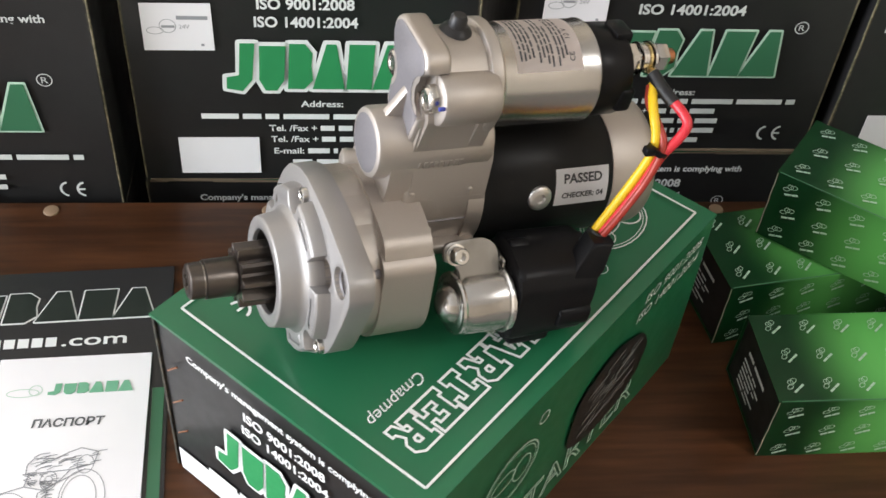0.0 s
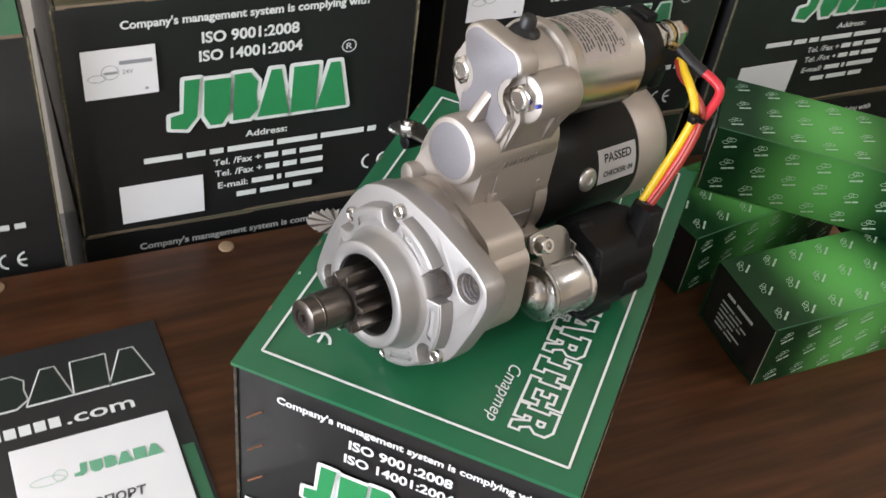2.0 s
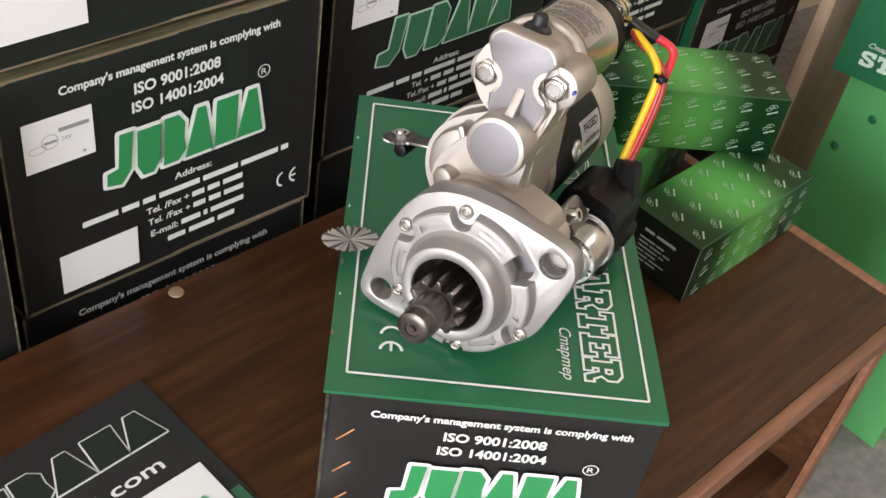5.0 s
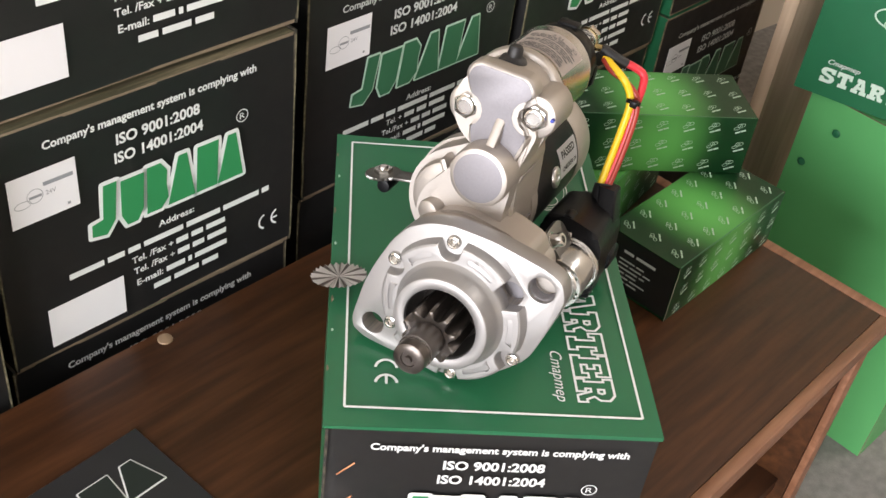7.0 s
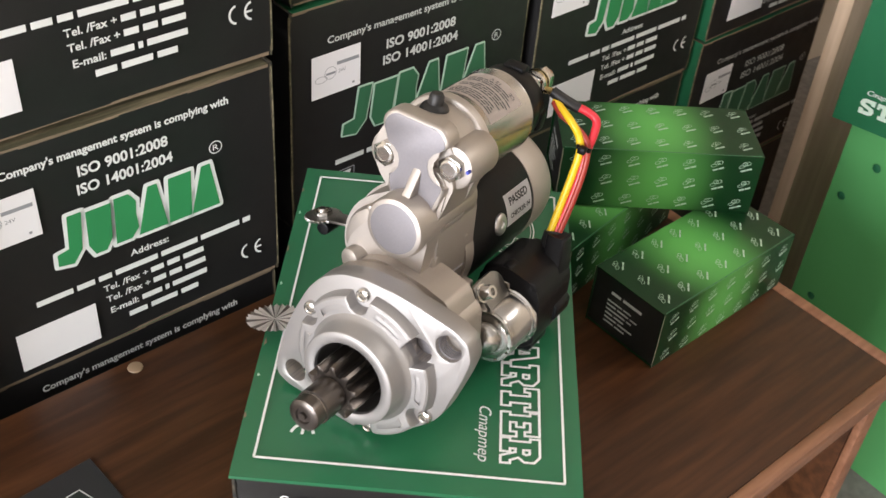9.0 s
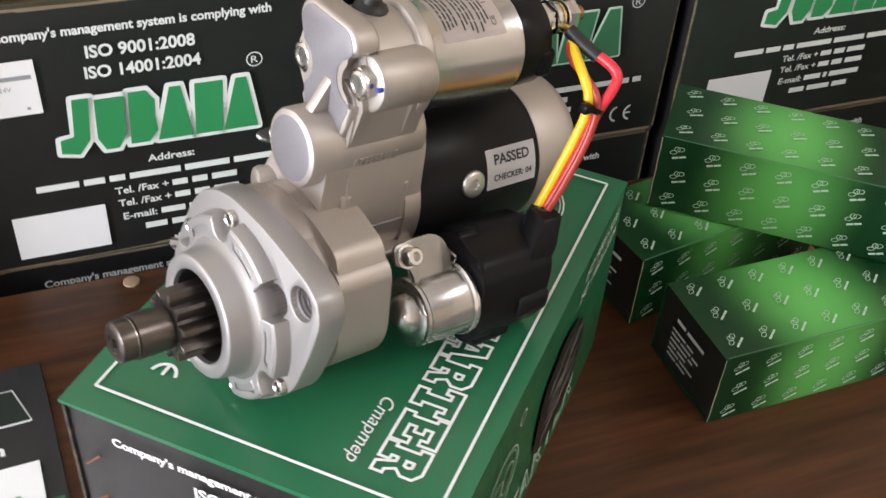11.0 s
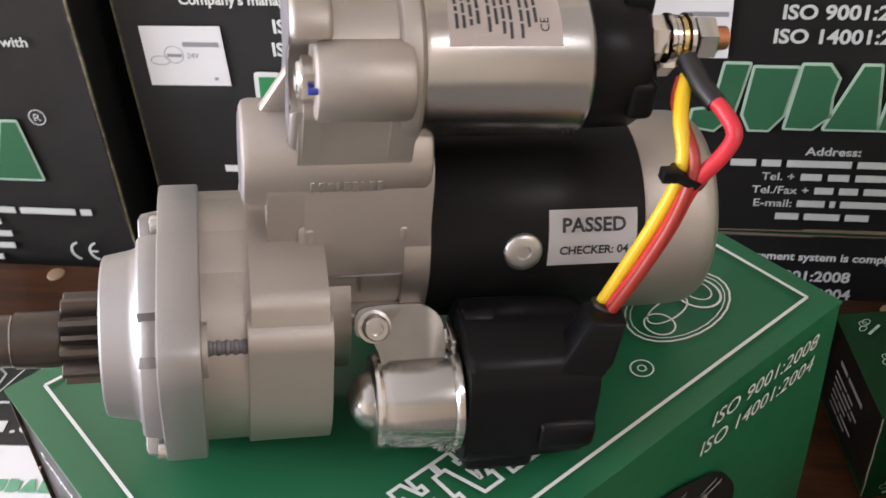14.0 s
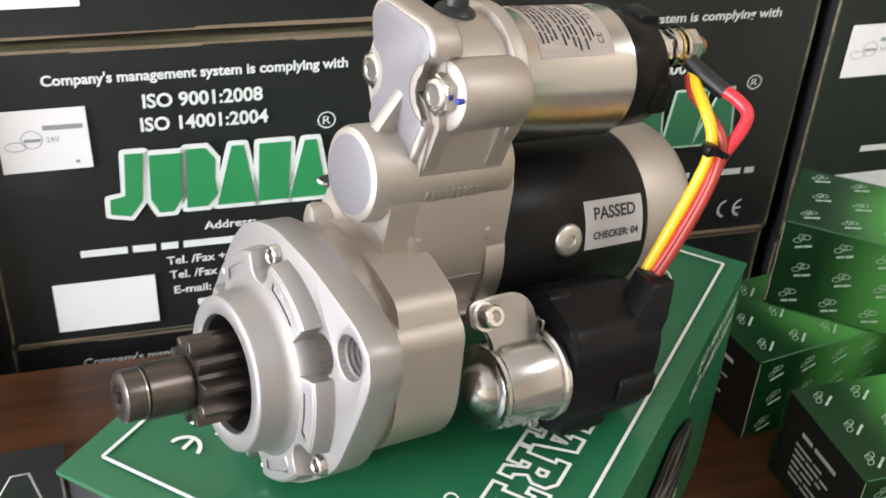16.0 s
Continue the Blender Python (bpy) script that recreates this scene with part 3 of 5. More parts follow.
def carton_face(box, w, h, face, sticker, front=None, k=1.0, spot=None, shift=0.0, mark_shift=0.0):
    """The print of a carton's front: lines of words, bars for what is not to be read, maker's mark, paper labels. k: scale."""
    f = new("front_print")
    f.parent = box
    f.matrix_basis = front if front is not None else pose(0, -0.0021, 0, 90, 0, 0)
    f["label"] = "white and green print on black"
    kind = FACES[face]
    ink = INK_WHITE if face == "green_mark" else INK_OFF_WHITE
    z = 0.0
    dy = h / k - 0.24

    def put(me, name, material, parent, z=0.0):
        me.materials.append(material)
        return part(name, me, material, parent, place=Matrix.Translation((shift, dy * k, z)) @ Matrix.Diagonal((k, k, 1, 1)))

    def flat(name, bm, material, parent, label="", lift=0.0):
        return part(name, moved(bm, Matrix.Translation((shift, dy * k, lift)) @ Matrix.Diagonal((k, k, 1, 1))), material, parent, label)

    for words, size, x0, x1, y, bold in kind["lines"]:
        if words.startswith("ISO"):
            x0, x1 = x0 + mark_shift / 2, x1 + mark_shift / 2
        put(fitted(words, size, x0, x1, y, bold), "lettering", ink, f)
    x, y, width, height, grow, lean = kind["mark"]
    x += mark_shift
    edge, fill = (INK_WHITE, INK_GREEN) if face == "green_mark" else (INK_PALE, INK_DARK_GREEN)
    for bm in brand_shapes(x, y, width, height, grow, z, lean):
        flat("mark_outline", bm, edge, f)
    for bm in brand_shapes(x, y, width, height, 0.0, z + 0.0005, lean):
        flat("mark_block", bm, fill, f)
    x, y, r = kind["ring"]
    x += mark_shift
    flat("registered_ring", ring_print(x, y, r, r, 0.0009), ink, f)
    put(fitted("R", 0.0085, x - 0.0026, x + 0.0028, y - 0.0030), "lettering", ink, f)
    rows = []
    for x0, x1, y, lengths in kind["bars"]:
        rows += word_bars(x0, x1, y, 0.0056, lengths)
    flat("small_print", bars(rows, z), ink, f, "white bars of small print")["kind"] = "stuff"
    x, y = kind["sign"]
    for x0 in (x, x + 0.0145):
        flat("conformity_mark", ring_print(x0 + 0.0080, y, 0.0080, 0.0088, 0.0021, z, 14, radians(98), radians(262)), ink, f)
    flat("conformity_bar", bars([(x + 0.0160, x + 0.0222, y, 0.0019)], z), ink, f)
    if sticker:
        x, y, a, b = kind["sticker"]
        s = flat("paper_sticker", polygon([(x, y), (x + a, y + 0.0005), (x + a - 0.0004, y + b + 0.0005), (x + 0.0003, y + b)], z, 0.0004), PAPER, f, "white printed sticker")
        flat("sticker_logo", joined(ring_print(x + 0.0105, y + 0.0195, 0.0070, 0.0036, 0.0005), ring_print(x + 0.0210, y + 0.0240, 0.0068, 0.0066, 0.0005), bars([(x + 0.0160, x + 0.0265, y + 0.0235, 0.0022)])), INK_GREY, s, lift=0.0006)
        flat("sticker_bar", bars([(x + 0.0285, x + 0.0535, y + 0.0320, 0.0034)]), INK_GREY, s, lift=0.0006)
        flat("sticker_mark", bars([(x + 0.0465, x + 0.0490, y + 0.0060, 0.0022)]), INK_GREY, s, lift=0.0006)
        put(fitted("24V", 0.0056, x + 0.0300, x + 0.0385, y + 0.0215), "sticker_words", INK_GREY, s, 0.0006)
    if face == "dark_mark" and sticker:
        for yy, up in ((0.012, False), (0.0325, True)):
            flat("pictogram_frame", joined(*[bars([q], z) for q in ((0.055, 0.0735, yy + 0.0185, 0.0008), (0.055, 0.0735, yy, 0.0008), (0.055, 0.0557, yy + 0.0093, 0.0190), (0.0728, 0.0735, yy + 0.0093, 0.0190))]), INK_GREY, f)
            if up:
                flat("pictogram", polygon([(0.0592, yy + 0.0160), (0.0693, yy + 0.0160), (0.0680, yy + 0.0110), (0.0650, yy + 0.0090), (0.0650, yy + 0.0048), (0.0685, yy + 0.0030), (0.0600, yy + 0.0030), (0.0635, yy + 0.0048), (0.0635, yy + 0.0090), (0.0605, yy + 0.0110)], z, 0.0002), INK_OFF_WHITE, f, "fragile glass sign")
            else:
                flat("pictogram", joined(ring_print(0.0610, yy + 0.0115, 0.0038, 0.0038, 0.0009), ring_print(0.0675, yy + 0.0115, 0.0038, 0.0038, 0.0009), ring_print(0.0642, yy + 0.0065, 0.0038, 0.0038, 0.0009)), INK_GREY, f, "recycling sign")
        return f
    u0, v0, u1, v1 = spot or (0.0335, 0.0207, 0.1045, 0.0625)
    flat("blank_label", polygon([(u0, v0), (u1, v0 + 0.0002), (u1, v1), (u0, v1 - 0.0005)], z, 0.0004), PAPER, f, "blank white paper label")
    return f


BACK = "cartons stacked behind the cabinet"
TXT = "black printed carton with green mark and white label"
DRK = "black printed carton with outlined mark in the back stack"
W1, H1, D1 = 0.292, 0.240, 0.34


def stack(x, y, z, w, face, label, sticker=True, h=H1, **more):
    return carton(ROW @ pose(x, y, z), w, D1, h, label, BACK, face, sticker, **more)


stack(-0.034, 0.0, -0.006, W1, "green_mark", TXT, h=0.231, side=PRINT_BLACK, top=EDGE_OLIVE)
stack(-0.036, 0.004, -0.2475, W1, "green_mark", TXT, sticker=False, side=PRINT_BLACK)
stack(-0.030, 0.004, 0.229, W1, "green_mark", TXT, spot=(0.003, 0.022, 0.074, 0.0655), side=PRINT_BLACK)
stack(-0.352, -0.024, -0.019, 0.300, "dark_mark", DRK, side=PRINT_BLACK)
stack(-0.352, -0.020, -0.261, 0.300, "dark_mark", DRK, sticker=False, side=PRINT_BLACK)
stack(0.293, 0.026, 0.008, 0.300, "dark_mark", DRK, side=PRINT_BLACK)
stack(0.293, 0.030, -0.234, 0.300, "green_mark", TXT, sticker=False, side=PRINT_BLACK)
stack(0.296, 0.028, 0.252, 0.300, "green_mark", TXT, side=PRINT_BLACK)
stack(0.605, 0.018, 0.000, W1, "green_mark", TXT, side=PRINT_BLACK)
stack(0.606, 0.022, -0.242, W1, "green_mark", TXT, sticker=False, side=PRINT_BLACK)
stack(0.606, 0.022, 0.244, W1, "green_mark", TXT, sticker=False, side=PRINT_BLACK)
stack(0.904, 0.006, -0.200, 0.276, "dark_mark", DRK)
stack(0.906, 0.006, 0.043, 0.276, "dark_mark", DRK, sticker=False)

# the lowest carton of each stack, on the carpet
for x, y, w, top in ((-0.036, 0.004, W1, -0.2475), (-0.352, -0.020, 0.300, -0.261), (0.293, 0.030, 0.300, -0.234), (0.606, 0.022, W1, -0.242), (0.904, 0.006, 0.276, -0.200)):
    stack(x, y, FLOOR_Z, w, None, "plain black carton at the foot of the back stack", h=top - FLOOR_Z - 0.0005, side=PRINT_BLACK)

# tan board and the green cartons beyond the cabinet
tagged(new("tan_board", finish("tan_board", box_bm(1.035, 1.90, -0.106, -0.086, FLOOR_Z, 0.95, 0.001), PANEL_WOOD)), "upright tan board beside the stacked cartons", "board").matrix_basis = ROW


def green_carton(place, w, d, h, label, lettered):
    """A green carton whose printed side faces -x; y from 0 to w, x from 0 to d."""
    box = thing("green_carton", label, "carton", place=place)
    c = pose(d / 2, w / 2, h / 2)
    m = PRINT_GREEN if lettered else PRINT_GREEN_PLAIN
    for name, a, b, cc, n in (("side_panel", (-w / 2, w / 2), (-h / 2, h / 2), d / 2, (-1, 0, 0)), ("side_panel", (-w / 2, w / 2), (-h / 2, h / 2), d / 2, (1, 0, 0)),
                              ("end_panel", (-d / 2 + 0.003, d / 2 - 0.003), (-h / 2, h / 2), w / 2, (0, -1, 0)), ("end_panel", (-d / 2 + 0.003, d / 2 - 0.003), (-h / 2, h / 2), w / 2, (0, 1, 0)),
                              ("top_flap", (-d / 2 + 0.003, d / 2 - 0.003), (-w / 2 + 0.003, w / 2 - 0.003), h / 2 - 0.001, (0, 0, 1)),
                              ("bottom_panel", (-d / 2 + 0.003, d / 2 - 0.003), (-w / 2 + 0.003, w / 2 - 0.003), h / 2 - 0.001, (0, 0, -1))):
        part(name, panel_bm(a, b, cc, n), (m, CARDBOARD), box, place=c, smooth=30)
    f = new("side_print")
    f.parent = box
    f.matrix_basis = pose(-0.0022, w, 0, 90, 0, -90)
    f["label"] = "white print on green"
    if lettered:
        word = []
        for k, glyph in enumerate("STARTER"):
            loops = [[((k + 0.03 + 0.92 * px) * 0.0205, py * 0.0200) for px, py in loop] for loop in SLAB[glyph]]
            word.append(prism(loops[0], 0.0, 0.0003, holes=loops[1:], axis="z"))
        part("lettering", joined(*word), INK_LIGHT, f, place=pose(0.025, 0.0200, 0))
        me = fitted("Cmapmep", 0.0095, 0.0, 0.040, 0.0, slant=0.3)
        me.materials.append(INK_WHITE)
        part("lettering", me, INK_LIGHT, f, place=pose(0.030, 0.0450, 0))
        part("logo", joined(ring_print(0.090, 0.124, 0.030, 0.014, 0.0022), ring_print(0.120, 0.126, 0.024, 0.024, 0.0022), ring_print(0.108, 0.116, 0.034, 0.012, 0.0018)), INK_PALE, f, "pale interlaced ring logo")
    else:
        for x, y in ((0.05, h - 0.04), (0.02, h - 0.10), (0.03, h * 0.45)):
            part("dent", lathe([(0.0, 0.0001), (0.0, 0.006), (0.001, 0.004), (0.0012, 0.0001)], 7, "z"), PRINT_GREEN, f, place=pose(x, y, 0))
    return box


green_carton(pose(0.978, -0.347, FLOOR_Z, 0, 0, 3), 0.255, 0.34, 0.475, "tall plain green carton standing on the carpet", False)
green_carton(pose(1.0440, -0.379, FLOOR_Z + 0.476, 0, 0, 18), 0.32, 0.30, 0.23, "green carton with white lettering on another carton", True)

# ---------------------------------------------------------------- the carton under the starter
BX = pose(0.2301, -0.4350, 0.0, 0, 0, 52.9)  # front right corner; x runs back along its length, y to its left
BL, BW, BH = 0.3270, 0.2205, 0.1615
base = thing("starter_carton", "green and black printed carton lying flat on the cabinet", "carton", place=BX)
c = pose(BL / 2, BW / 2, BH / 2)
for name, a, b, cc, n, m in (
    ("front_panel", (-BW / 2 + 0.003, BW / 2 - 0.0012), (-BH / 2, BH / 2 - 0.006), BL / 2 - 0.002, (-1, 0, 0), PRINT_BLACK),
    ("back_panel", (-BW / 2 + 0.003, BW / 2 - 0.003), (-BH / 2, BH / 2 - 0.006), BL / 2 - 0.002, (1, 0, 0), PRINT_BLACK),
    ("side_panel", (-BL / 2 + 0.0026, BL / 2), (-BH / 2, BH / 2 - 0.0042), BW / 2 - 0.001, (0, -1, 0), PRINT_GREEN),
    ("side_panel", (-BL / 2, BL / 2), (-BH / 2, BH / 2 - 0.0042), BW / 2 - 0.001, (0, 1, 0), PRINT_GREEN),
    ("lid", (-BL / 2, BL / 2), (-BW / 2, BW / 2), BH / 2 - 0.001, (0, 0, 1), PRINT_GREEN),
):
    part(name, panel_bm(a, b, cc, n), (m, EDGE_WORN if name == "side_panel" else m), base, place=c, smooth=30)
carton_face(base, BW, BH - 0.0010, "green_mark", False, front=pose(-0.0003, BW, 0, 90, 0, -90), k=0.86, spot=(0.0210, 0.0555, 0.0950, 0.0840), shift=-0.0100, mark_shift=-0.0085)
lid_print = new("lid_print")
lid_print.parent = base
lid_print.matrix_basis = pose(0, 0, BH + 0.0006)
lid_print["label"] = "white line border and lettering on green"
lw = 0.0016
x0, x1, y0, y1 = 0.0152, BL - 0.0122, 0.0115, BW - 0.0130
for row in ((x0, x1, y0, lw), (x0, x1, y1, lw), (x0 - lw / 2, x0 + lw / 2, (y0 + y1) / 2, y1 - y0), (x1 - lw / 2, x1 + lw / 2, (y0 + y1) / 2, y1 - y0)):
    part("border_line", bars([row], 0), INK_WHITE, lid_print)
slab = []
for k, glyph in enumerate("STARTER"):
    for loop in SLAB[glyph]:
        slab.append(strip([((k - 7 + 0.03 + 0.94 * px) * 0.0224, py * 0.0255) for px, py in loop], 0.0017))
part("lettering", joined(*slab), INK_WHITE, lid_print, "white outlined lettering", place=pose(0.0275, 0.0525, 0, 0, 0, 180))
me = fitted("Cmapmep", 0.0118, -0.0470, 0.0, 0.0, slant=0.3)  # cursive letter shapes
me.materials.append(INK_WHITE)
part("lettering", me, INK_WHITE, lid_print, place=pose(0.0275, 0.0670, 0, 0, 0, 180))
for cx in (0.0543, 0.0405):
    part("conformity_mark", ring_print(cx - 0.004, 0.1805, 0.0092, 0.0082, 0.0020, 0, 16, radians(-82), radians(82)), INK_WHITE, lid_print)
part("conformity_bar", bars([(0.0365, 0.0443, 0.1805, 0.0018)], 0), INK_WHITE, lid_print)
for nx, nw, dx in ((0.045, 0.006, 0.0), (0.083, 0.003, 0.002), (0.112, 0.008, 0.001), (0.176, 0.004, 0.0015), (0.214, 0.009, 0.0), (0.262, 0.004, 0.002), (0.291, 0.006, 0.0)):
    part("worn_nick", polygon([(nx, BW - 0.0006 - dx), (nx + nw * 0.4, BW - 0.0022 - dx), (nx + nw, BW - 0.0012 - dx), (nx + nw * 0.8, BW - 0.0003 - dx)], 0.0004, 0.0002), INK_PALE if nw < 0.005 else CARDBOARD, lid_print)
part("logo", joined(ring_print(0.266, 0.049, 0.0300, 0.0205, 0.0010), ring_print(0.266, 0.049, 0.0272, 0.0180, 0.0006), ring_print(0.280, 0.049, 0.0105, 0.0125, 0.0012), ring_print(0.260, 0.050, 0.0130, 0.0062, 0.0009), ring_print(0.250, 0.046, 0.0072, 0.0080, 0.0009), ring_print(0.281, 0.050, 0.0060, 0.0080, 0.0008)), INK_WHITE, lid_print, "white ring logo")
part("registered_ring", joined(ring_print(0.2225, 0.032, 0.0055, 0.0055, 0.0007), ring_print(0.2225, 0.032, 0.0022, 0.0022, 0.0007)), INK_WHITE, lid_print)
side_print = new("side_print")
side_print.parent = base
side_print.matrix_basis = pose(0, -0.0008, 0, 90, 0, 0)
side_print["label"] = "printed photo, logo and lettering on green"
for words, y in (("ISO 9001:2008", 0.141), ("ISO 14001:2004", 0.126)):
    me = lettering(words, 0.0128, slant=0.2, align="RIGHT")
    me.materials.append(INK_WHITE)
    part("lettering", me, INK_WHITE, side_print, place=pose(0.3105, y, 0))
part("photo", polygon(rounded([(0.160, 0.050), (0.190, 0.034), (0.232, 0.032), (0.256, 0.052), (0.262, 0.078), (0.246, 0.104), (0.206, 0.118), (0.166, 0.100)], 4), 0, 0.0002), PHOTO_DARK, side_print, "dark printed photo of a starter")
rng = random.Random(21)
glints = []
for k in range(34):
    x, y = rng.uniform(0.172, 0.236), rng.uniform(0.046, 0.102)
    w, h = rng.uniform(0.004, 0.022), rng.uniform(0.0008, 0.0034)
    glints.append(polygon([(x, y), (x + w, y + w * 0.25), (x + w + 0.001, y + w * 0.25 + h), (x + 0.002, y + h * 0.7)], 0.0004 + 0.00003 * k, 0.0001))
part("photo_highlight", joined(*glints), PHOTO_LIGHT, side_print)["kind"] = "stuff"
part("logo", joined(ring_print(0.090, 0.100, 0.029, 0.026, 0.0012), ring_print(0.090, 0.100, 0.026, 0.023, 0.0006), ring_print(0.081, 0.102, 0.013, 0.008, 0.001), ring_print(0.101, 0.098, 0.010, 0.012, 0.001)), INK_PALE, side_print, "pale ring logo")
part("registered_ring", ring_print(0.1185, 0.133, 0.0055, 0.0055, 0.0008), INK_WHITE, side_print)
me = lettering("STARTER", 0.040, outline=0.0008, align="LEFT")
me.materials.append(INK_PALE)
part("lettering", me, INK_PALE, side_print, place=pose(0.095, 0.020, 0))
for k in range(3):
    part("staple", tube([(0.0, 0.0, 0.0), (0.0, 0.0055, -0.006), (0.0004, 0.011, -0.0125)], 0.0006, 6), COPPER, base, "copper staple", place=pose(-0.0013, BW - 0.022, BH - 0.035 - 0.034 * k))

# hologram seals on the carton's far long edge
def foil_seal(place, r, curl, label):
    bm = bmesh.new()
    n = 60
    centre = bm.verts.new((0, 0, 0))
    rings = [[bm.verts.new((q * r * (1 + (0.05 if q == 1 and k % 2 else 0)) * math.cos(2 * math.pi * k / n), q * r * (1 + (0.05 if q == 1 and k % 2 else 0)) * math.sin(2 * math.pi * k / n), curl * q * q * math.sin(2 * math.pi * k / n + 0.6) * r + (0.0015 if k % 2 else 0) * q)) for k in range(n)] for q in (0.33, 0.66, 1)]
    for k in range(n):
        bm.faces.new((centre, rings[0][k], rings[0][(k + 1) % n]))
        for a, b in zip(rings, rings[1:]):
            bm.faces.new((a[k], b[k], b[(k + 1) % n], a[(k + 1) % n]))
    # every third sector takes the darker foil: rib shading put into the colour
    for k, f in enumerate(bm.faces):
        f.material_index = 1 if (k // 3) % 3 == 2 else 0
    bmesh.ops.solidify(bm, geom=bm.faces[:], thickness=0.0003)
    ob = new("foil_seal", finish("foil_seal", bm, (FOIL, FOIL_DARK), 0))
    ob.matrix_basis = place
    return tagged(ob, label, "seal", group="hologram seals")


foil_seal(BX @ pose(0.1335, BW - 0.006, BH + 0.0072, 0, 0, 0) @ pose(0, 0, 0, -8, 17, 0), 0.0195, 0.05, "round ribbed silver hologram seal over the carton edge")


# ---------------------------------------------------------------- small green cartons
def small_carton(place, label, upright=False):
    """x along its length, y to the back, standing on z = 0."""
    l, w, h = 0.193, 0.083, 0.0665
    box = thing("small_carton", label, "carton", place=place, group="small green cartons")
    c = pose(l / 2, w / 2, h / 2)
    for name, a, b, cc, n, m in (
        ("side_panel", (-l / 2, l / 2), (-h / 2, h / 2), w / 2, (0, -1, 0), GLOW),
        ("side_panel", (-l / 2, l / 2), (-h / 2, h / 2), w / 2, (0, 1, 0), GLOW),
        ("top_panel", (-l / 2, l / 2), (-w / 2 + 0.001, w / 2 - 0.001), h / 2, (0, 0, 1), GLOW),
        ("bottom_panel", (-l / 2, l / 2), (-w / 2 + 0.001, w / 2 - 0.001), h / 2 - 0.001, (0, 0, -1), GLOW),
        ("end_flap", (-w / 2 + 0.001, w / 2 - 0.001), (-h / 2 + 0.001, h / 2 - 0.001), l / 2 - 0.0015, (-1, 0, 0), PRINT_BLACK),
        ("end_flap", (-w / 2 + 0.001, w / 2 - 0.001), (-h / 2 + 0.001, h / 2 - 0.001), l / 2 - 0.0015, (1, 0, 0), PRINT_BLACK),
    ):
        part(name, panel_bm(a, b, cc, n, 0.0012), (m, m), box, place=c, smooth=30)
    for front, hh, turn in ((pose(0, -0.0014, 0, 90, 0, 0), h, 20), (pose(0, 0, h + 0.0014), w, 40 if upright else 24)):
        prints = []
        for j in range(3):
            for i in range(7):
                x, y = 0.0145 + i * 0.0270 + (0.004 if j % 2 else 0), hh * (j + 0.5) / 3
                one = joined(ring_print(-0.0032, 0.0008, 0.0029, 0.0019, 0.0005, 0, 12), ring_print(0.0002, 0.0030, 0.0024, 0.0025, 0.0005, 0, 12), ring_print(0.0030, 0.0026, 0.0030, 0.0021, 0.0005, 0, 12), bars([(-0.0052, -0.0002, -0.0042, 0.0016), (0.0004, 0.0056, -0.0042, 0.0016)], 0))
                prints.append(moved(one, pose(x, y, 0, 0, 0, turn)))
        p = part("logo_print", joined(*prints), INK_PALE, box, "repeated pale logo print", place=front)
        p["kind"] = "stuff"
    for y in (0.0, w):
        part("worn_edge", tube([(0.0006 + 0.0003 * (k % 2), y + (0.0004 if y == 0 else -0.0004), 0.001 + (h - 0.002) * k / 6) for k in range(7)], 0.0006, 6), CARD_PALE, box, "pale worn corner of the board")
    part("worn_edge", tube([(0.002 + (l - 0.004) * k / 8, 0.0004 + 0.0002 * (k % 3), h - 0.0002) for k in range(9)], 0.0005, 6), INK_DARK_GREEN, box, "rubbed long edge of the board")
    end = word_bars(0.024, 0.060, h - 0.0165, 0.0030, (3, 6), 0.8)
    for k, words in enumerate(((6, 3), (4, 5, 3), (8, 2), (3, 4), (5, 6), (4, 4))):
        end += word_bars(0.021, 0.024 + 0.0028 * sum(words), h - 0.0265 - 0.0050 * k, 0.0016, words, 0.7)
    part("small_print", bars(end, 0), INK_OFF_WHITE, box, "white bars of small print", place=pose(-0.0005, w, 0, 90, 0, -90))["kind"] = "stuff"
    return box


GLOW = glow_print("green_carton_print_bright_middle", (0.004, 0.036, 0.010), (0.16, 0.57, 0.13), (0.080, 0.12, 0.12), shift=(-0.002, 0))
small_carton(pose(0.4815, -0.2655, 0, 0, 0, 6.5), "small green carton with repeated pale logos on the cabinet", True)
small_carton(pose(0.4640, -0.1565, 0, 0, 0, 15.0), "small green carton half hidden under another carton", True)
small_carton(pose(0.4935, -0.0920, 0.0680, 0, 0, -33.2), "small green carton laid across two others")

# ---------------------------------------------------------------- brochure and booklet
BRO = pose(0.0148, -0.1115, 0, 0, 0, 9.5)  # far right corner; the sheet runs to -x and -y
bro = thing("brochure", "black brochure with white lettering shapes on the cabinet", "brochure", place=BRO)
part("sheet", box_bm(-0.205, 0, -0.295, 0, 0.0003, 0.0016, 0.0003, 1), mat("black_brochure_paper", (0.018, 0.018, 0.019), 0.38, bump=0.04, vary=0.2), bro)
part("green_edge", box_bm(-0.0120, -0.0030, -0.295, -0.128, 0.0016, 0.0021, 0.0002, 1), INK_DARK_GREEN, bro)
mark_parts(bro, INK_WHITE, "mark_outline", -0.1920, -0.0550, 0.175, 0.0310, 0.0013, 0.0017, 0.1)
mark_parts(bro, INK_NIGHT_GREEN, "mark_block", -0.1920, -0.0550, 0.175, 0.0310, -0.0002, 0.0022, 0.1)
part("small_print", bars(word_bars(-0.188, -0.0875, -0.0765, 0.0092, (1.3, 1.3, 1.3, 0.3, 0.6, 1, 1, 1, 1, 1), 0.28), 0.0018), INK_WHITE, bro)["kind"] = "stuff"
